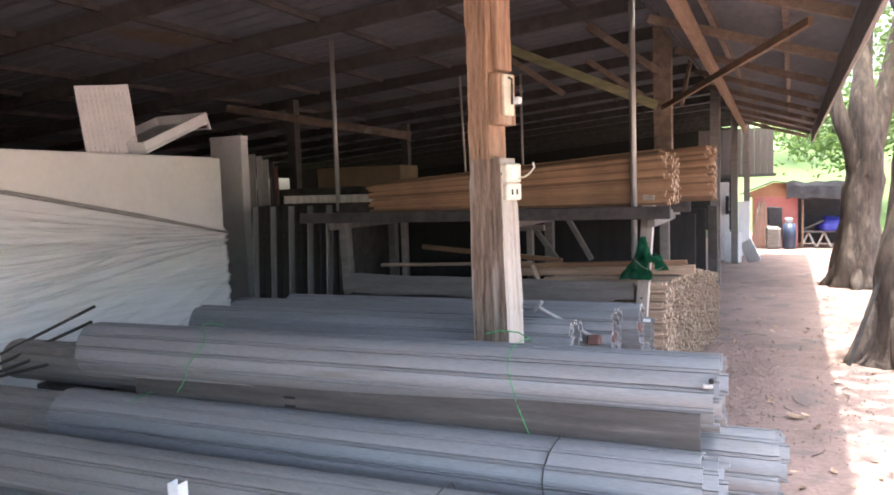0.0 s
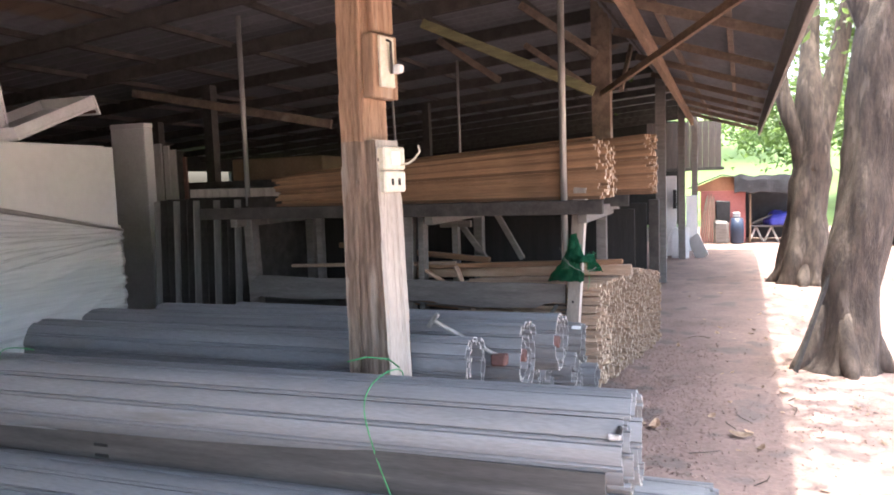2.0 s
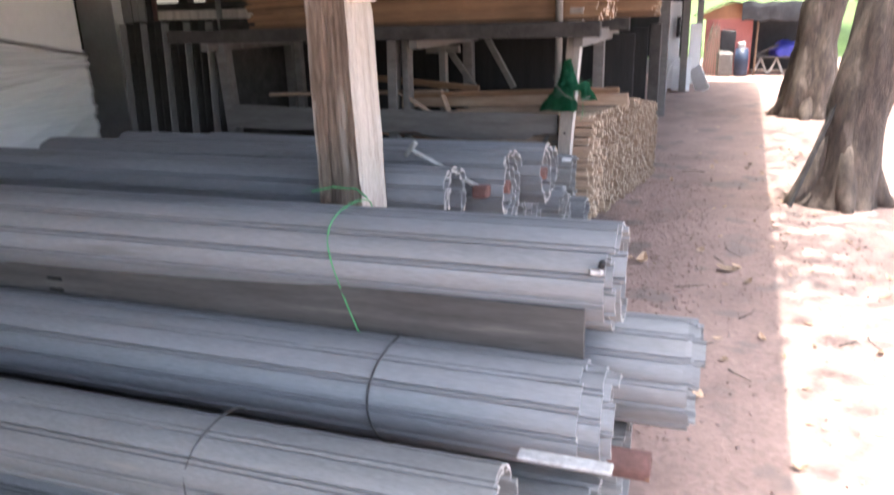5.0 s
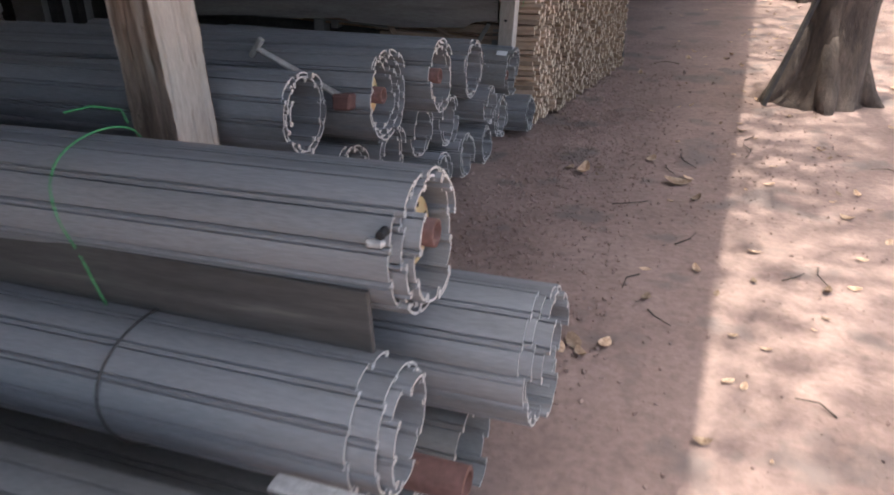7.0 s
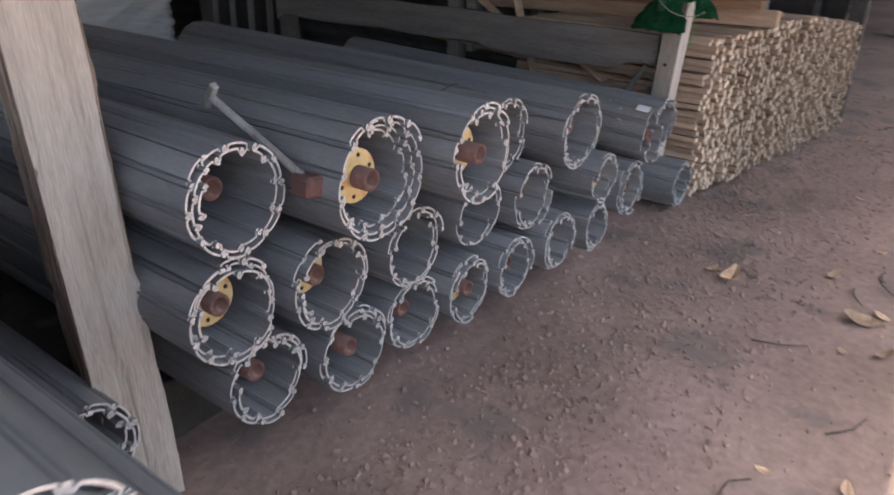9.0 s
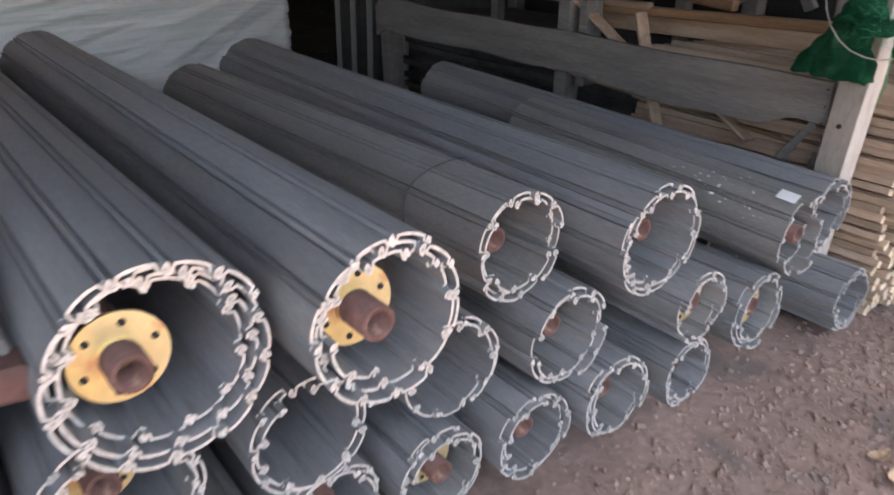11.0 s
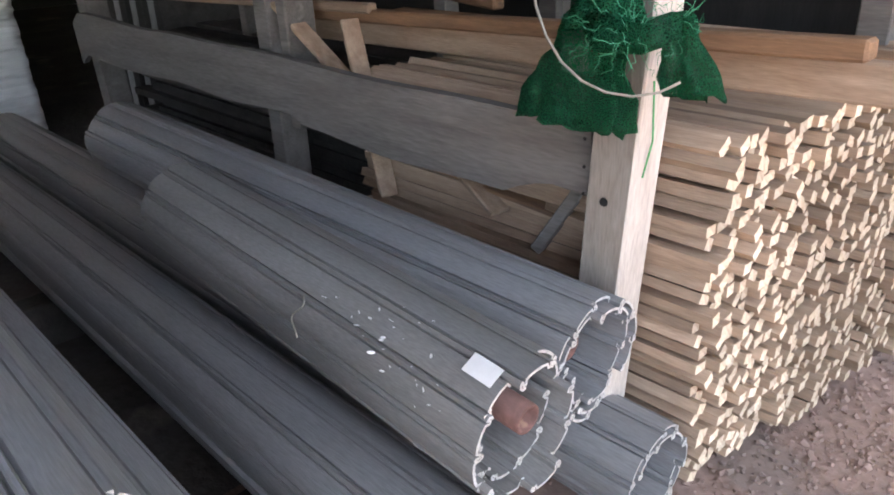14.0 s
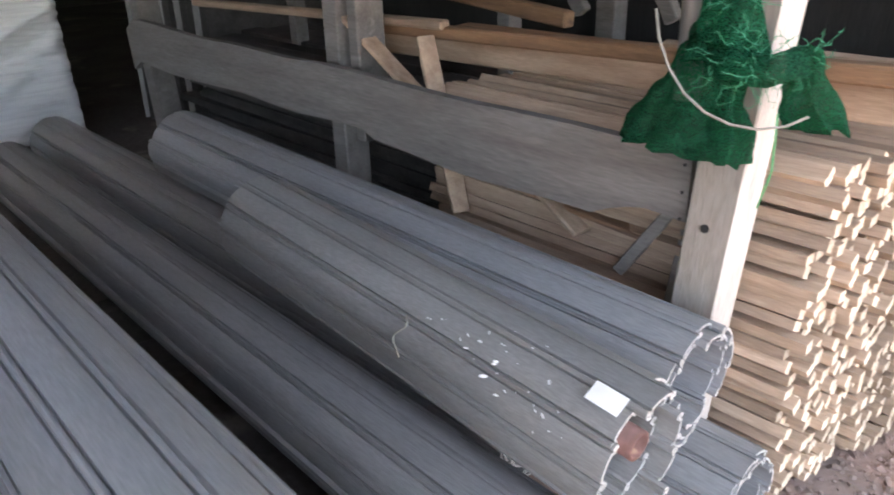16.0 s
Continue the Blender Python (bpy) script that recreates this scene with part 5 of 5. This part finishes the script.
solid("white_hoop", tube(cs, 0.015), M_WHITE, "white bent hoop leaning at the boards", "hoop")
solid("white_sheet", rough_up(stick((0.46, 15.9, 0), (0.26, 16.05, 0.42), 0.02, 0.30), 0.03, 6), M_WHITE, "white plastic sheet slumped by the boards", "sheet")
for k in range(12):
    solid("end_screen_sheet", box((-0.9 + 0.145 * k, 19.0 + 0.01 * (k % 2), 1.80), (-0.76 + 0.145 * k, 19.02 + 0.01 * (k % 2), 3.0), 0.003), M_TIN, "grey metal sheet closing the shed's end", "sheet", "end screen sheets")
solid("end_rail", stick((-1.0, 18.97, 1.84), (0.9, 18.97, 1.84), 0.05, 0.07), M_DARKWOOD, "dark rail under the end sheets", "rail")
# leaning stick at the near tree, truck beyond
solid("leaning_stick", stick((1.33, 6.75, 0), (1.66, 6.95, 1.0), 0.035, 0.03), M_DARKWOOD, "dark stick leaning on the tree trunk", "stick")
car = thing("pickup_truck", "dark pickup truck parked beyond the trees", "truck", (5.3, 17.5, 0))
part("body", box((-0.9, -2.2, 0.45), (0.9, 2.2, 0.95), 0.12), M_TRUCK, car)
part("cab", box((-0.8, -0.9, 0.96), (0.8, 0.8, 1.55), 0.15), M_TRUCK, car)
for x in (-0.85, 0.85):
    for y in (-1.4, 1.4):
        w = part("wheel", lathe([(0.34, -0.1), (0.36, -0.06), (0.36, 0.06), (0.34, 0.1)], 20, None, "x"), M_RUBBER, car)
        w.location = (x, y, 0.36)

# ---- fallen leaves, twigs and crumbs on the ground ----
def leaf_bm(s, curl, seed):
    rnd = random.Random(seed)
    bm = bmesh.new()
    n = 6
    rows = []
    for i in range(n + 1):
        u = i / n
        w = s * 0.28 * math.sin(math.pi * min(1, u * 0.92 + 0.06)) ** 0.8
        z = curl * s * (u - 0.5) ** 2 * 2 + 0.004
        rows.append([bm.verts.new((s * (u - 0.5), -w, z + abs(w) * 0.9 * curl)), bm.verts.new((s * (u - 0.5), 0, z)), bm.verts.new((s * (u - 0.5), w, z + abs(w) * 0.7 * curl))])
    for a, b in zip(rows, rows[1:]):
        bm.faces.new((a[0], b[0], b[1], a[1])), bm.faces.new((a[1], b[1], b[2], a[2]))
    r = bmesh.ops.extrude_face_region(bm, geom=list(bm.faces))
    bmesh.ops.translate(bm, verts=[v for v in r["geom"] if isinstance(v, bmesh.types.BMVert)], vec=(0, 0, 0.0012))
    return bm
LEAVES = []
for k in range(5):
    me = bpy.data.meshes.new("fallen_leaf")
    b = leaf_bm(0.07 + 0.012 * k, (0.25, 0.45, 0.15, 0.6, 0.35)[k], k)
    b.to_mesh(me)
    b.free()
    me.materials.append(M_DRYLEAF)
    LEAVES.append(me)
def fallen(x, y, turn, k, s=1.0):
    o = new("fallen_leaf", LEAVES[k % 5])
    o.matrix_world = Matrix.Translation((x, y, ground_height(x, y) + 0.002)) @ pose(0, 0, 0, 8 * math.sin(turn), 6, turn) @ Matrix.Diagonal((s, s, s, 1))
    tagged(o, "dry brown curled leaf on the dirt", "leaf", "fallen leaves")
rnd = random.Random(4)
for x, y, s in ((0.82, 3.69, 1.0), (0.31, 5.07, 1.25), (0.39, 5.16, 0.9), (0.845, 5.04, 1.3), (0.90, 5.12, 1.0), (0.22, 5.11, 0.8), (1.05, 8.29, 1.0), (0.60, 3.28, 1.1), (0.71, 3.30, 1.2), (0.55, 3.24, 0.9), (1.0, 4.0, 0.8)):
    fallen(x, y, rnd.uniform(0, 360), rnd.randrange(5), s)
for k in range(150):
    y = rnd.uniform(2.2, 13)
    x = rnd.choice((rnd.uniform(0.3, 1.9), rnd.gauss(1.3 + 0.03 * y, 0.5), rnd.gauss(1.75, 0.45)))
    if x > 0.12 and (x - 1.72) ** 2 + (y - 7.05) ** 2 > 0.16:
        fallen(x, y, rnd.uniform(0, 360), rnd.randrange(5), rnd.uniform(0.3, 0.8))
cube_v = [Vector((a, b, c)) for a in (-0.5, 0.5) for b in (-0.5, 0.5) for c in (-0.5, 0.5)]
cube_f = [(0, 1, 3, 2), (4, 6, 7, 5), (0, 4, 5, 1), (2, 3, 7, 6), (0, 2, 6, 4), (1, 5, 7, 3)]
def grit(name, label, n, place, sizes, material):
    vs, fs = [], []
    for k in range(n):
        x, y = place()
        q = rnd.choice(sizes) * rnd.uniform(0.7, 1.3)
        m = Matrix.Translation((x, y, ground_height(x, y) + q * 0.25)) @ pose(0, 0, 0, rnd.uniform(0, 90), rnd.uniform(0, 90), rnd.uniform(0, 90)) @ Matrix.Diagonal((q * 1.5, q, q * 0.7, 1))
        base = len(vs)
        vs += [m @ (v * rnd.uniform(0.7, 1.1)) for v in cube_v]
        fs += [[base + i for i in f] for f in cube_f]
    me = bpy.data.meshes.new(name)
    me.from_pydata(vs, [], fs)
    me.materials.append(material)
    return tagged(new(name, me), label, "crumbs", kind="stuff")
grit("dirt_crumbs", "small crumbs of earth and grit on the dirt", 6000, lambda: (rnd.choice((rnd.gauss(0.1, 0.25), rnd.uniform(0, 1.8), rnd.gauss(0.2, 0.2))), rnd.choice((rnd.uniform(2.0, 9.0), rnd.gauss(5.6, 0.7)))), (0.003, 0.004, 0.005, 0.007, 0.010), M_DIRT)
grit("earth_clods", "dry clods of reddish earth along the shutter pile", 5200, lambda: (rnd.choice((rnd.gauss(0.05, 0.22), rnd.uniform(-0.2, 0.7))), rnd.uniform(2.9, 7.6)), (0.004, 0.005, 0.007, 0.009, 0.013), M_DIRT)
for k in range(16):
    y = rnd.uniform(3, 9)
    x = rnd.gauss(1.25, 0.4)
    a, l = rnd.uniform(0, 6.28), rnd.uniform(0.08, 0.25)
    z = ground_height(x, y) + 0.006
    solid("twig", tube([(x, y, z), (x + l * 0.5 * math.cos(a), y + l * 0.5 * math.sin(a), z + 0.01), (x + l * math.cos(a + 0.3), y + l * math.sin(a + 0.3), z)], [0.004, 0.003, 0.002], 5), M_BARK, "thin dry twig on the dirt", "twig", "fallen twigs")
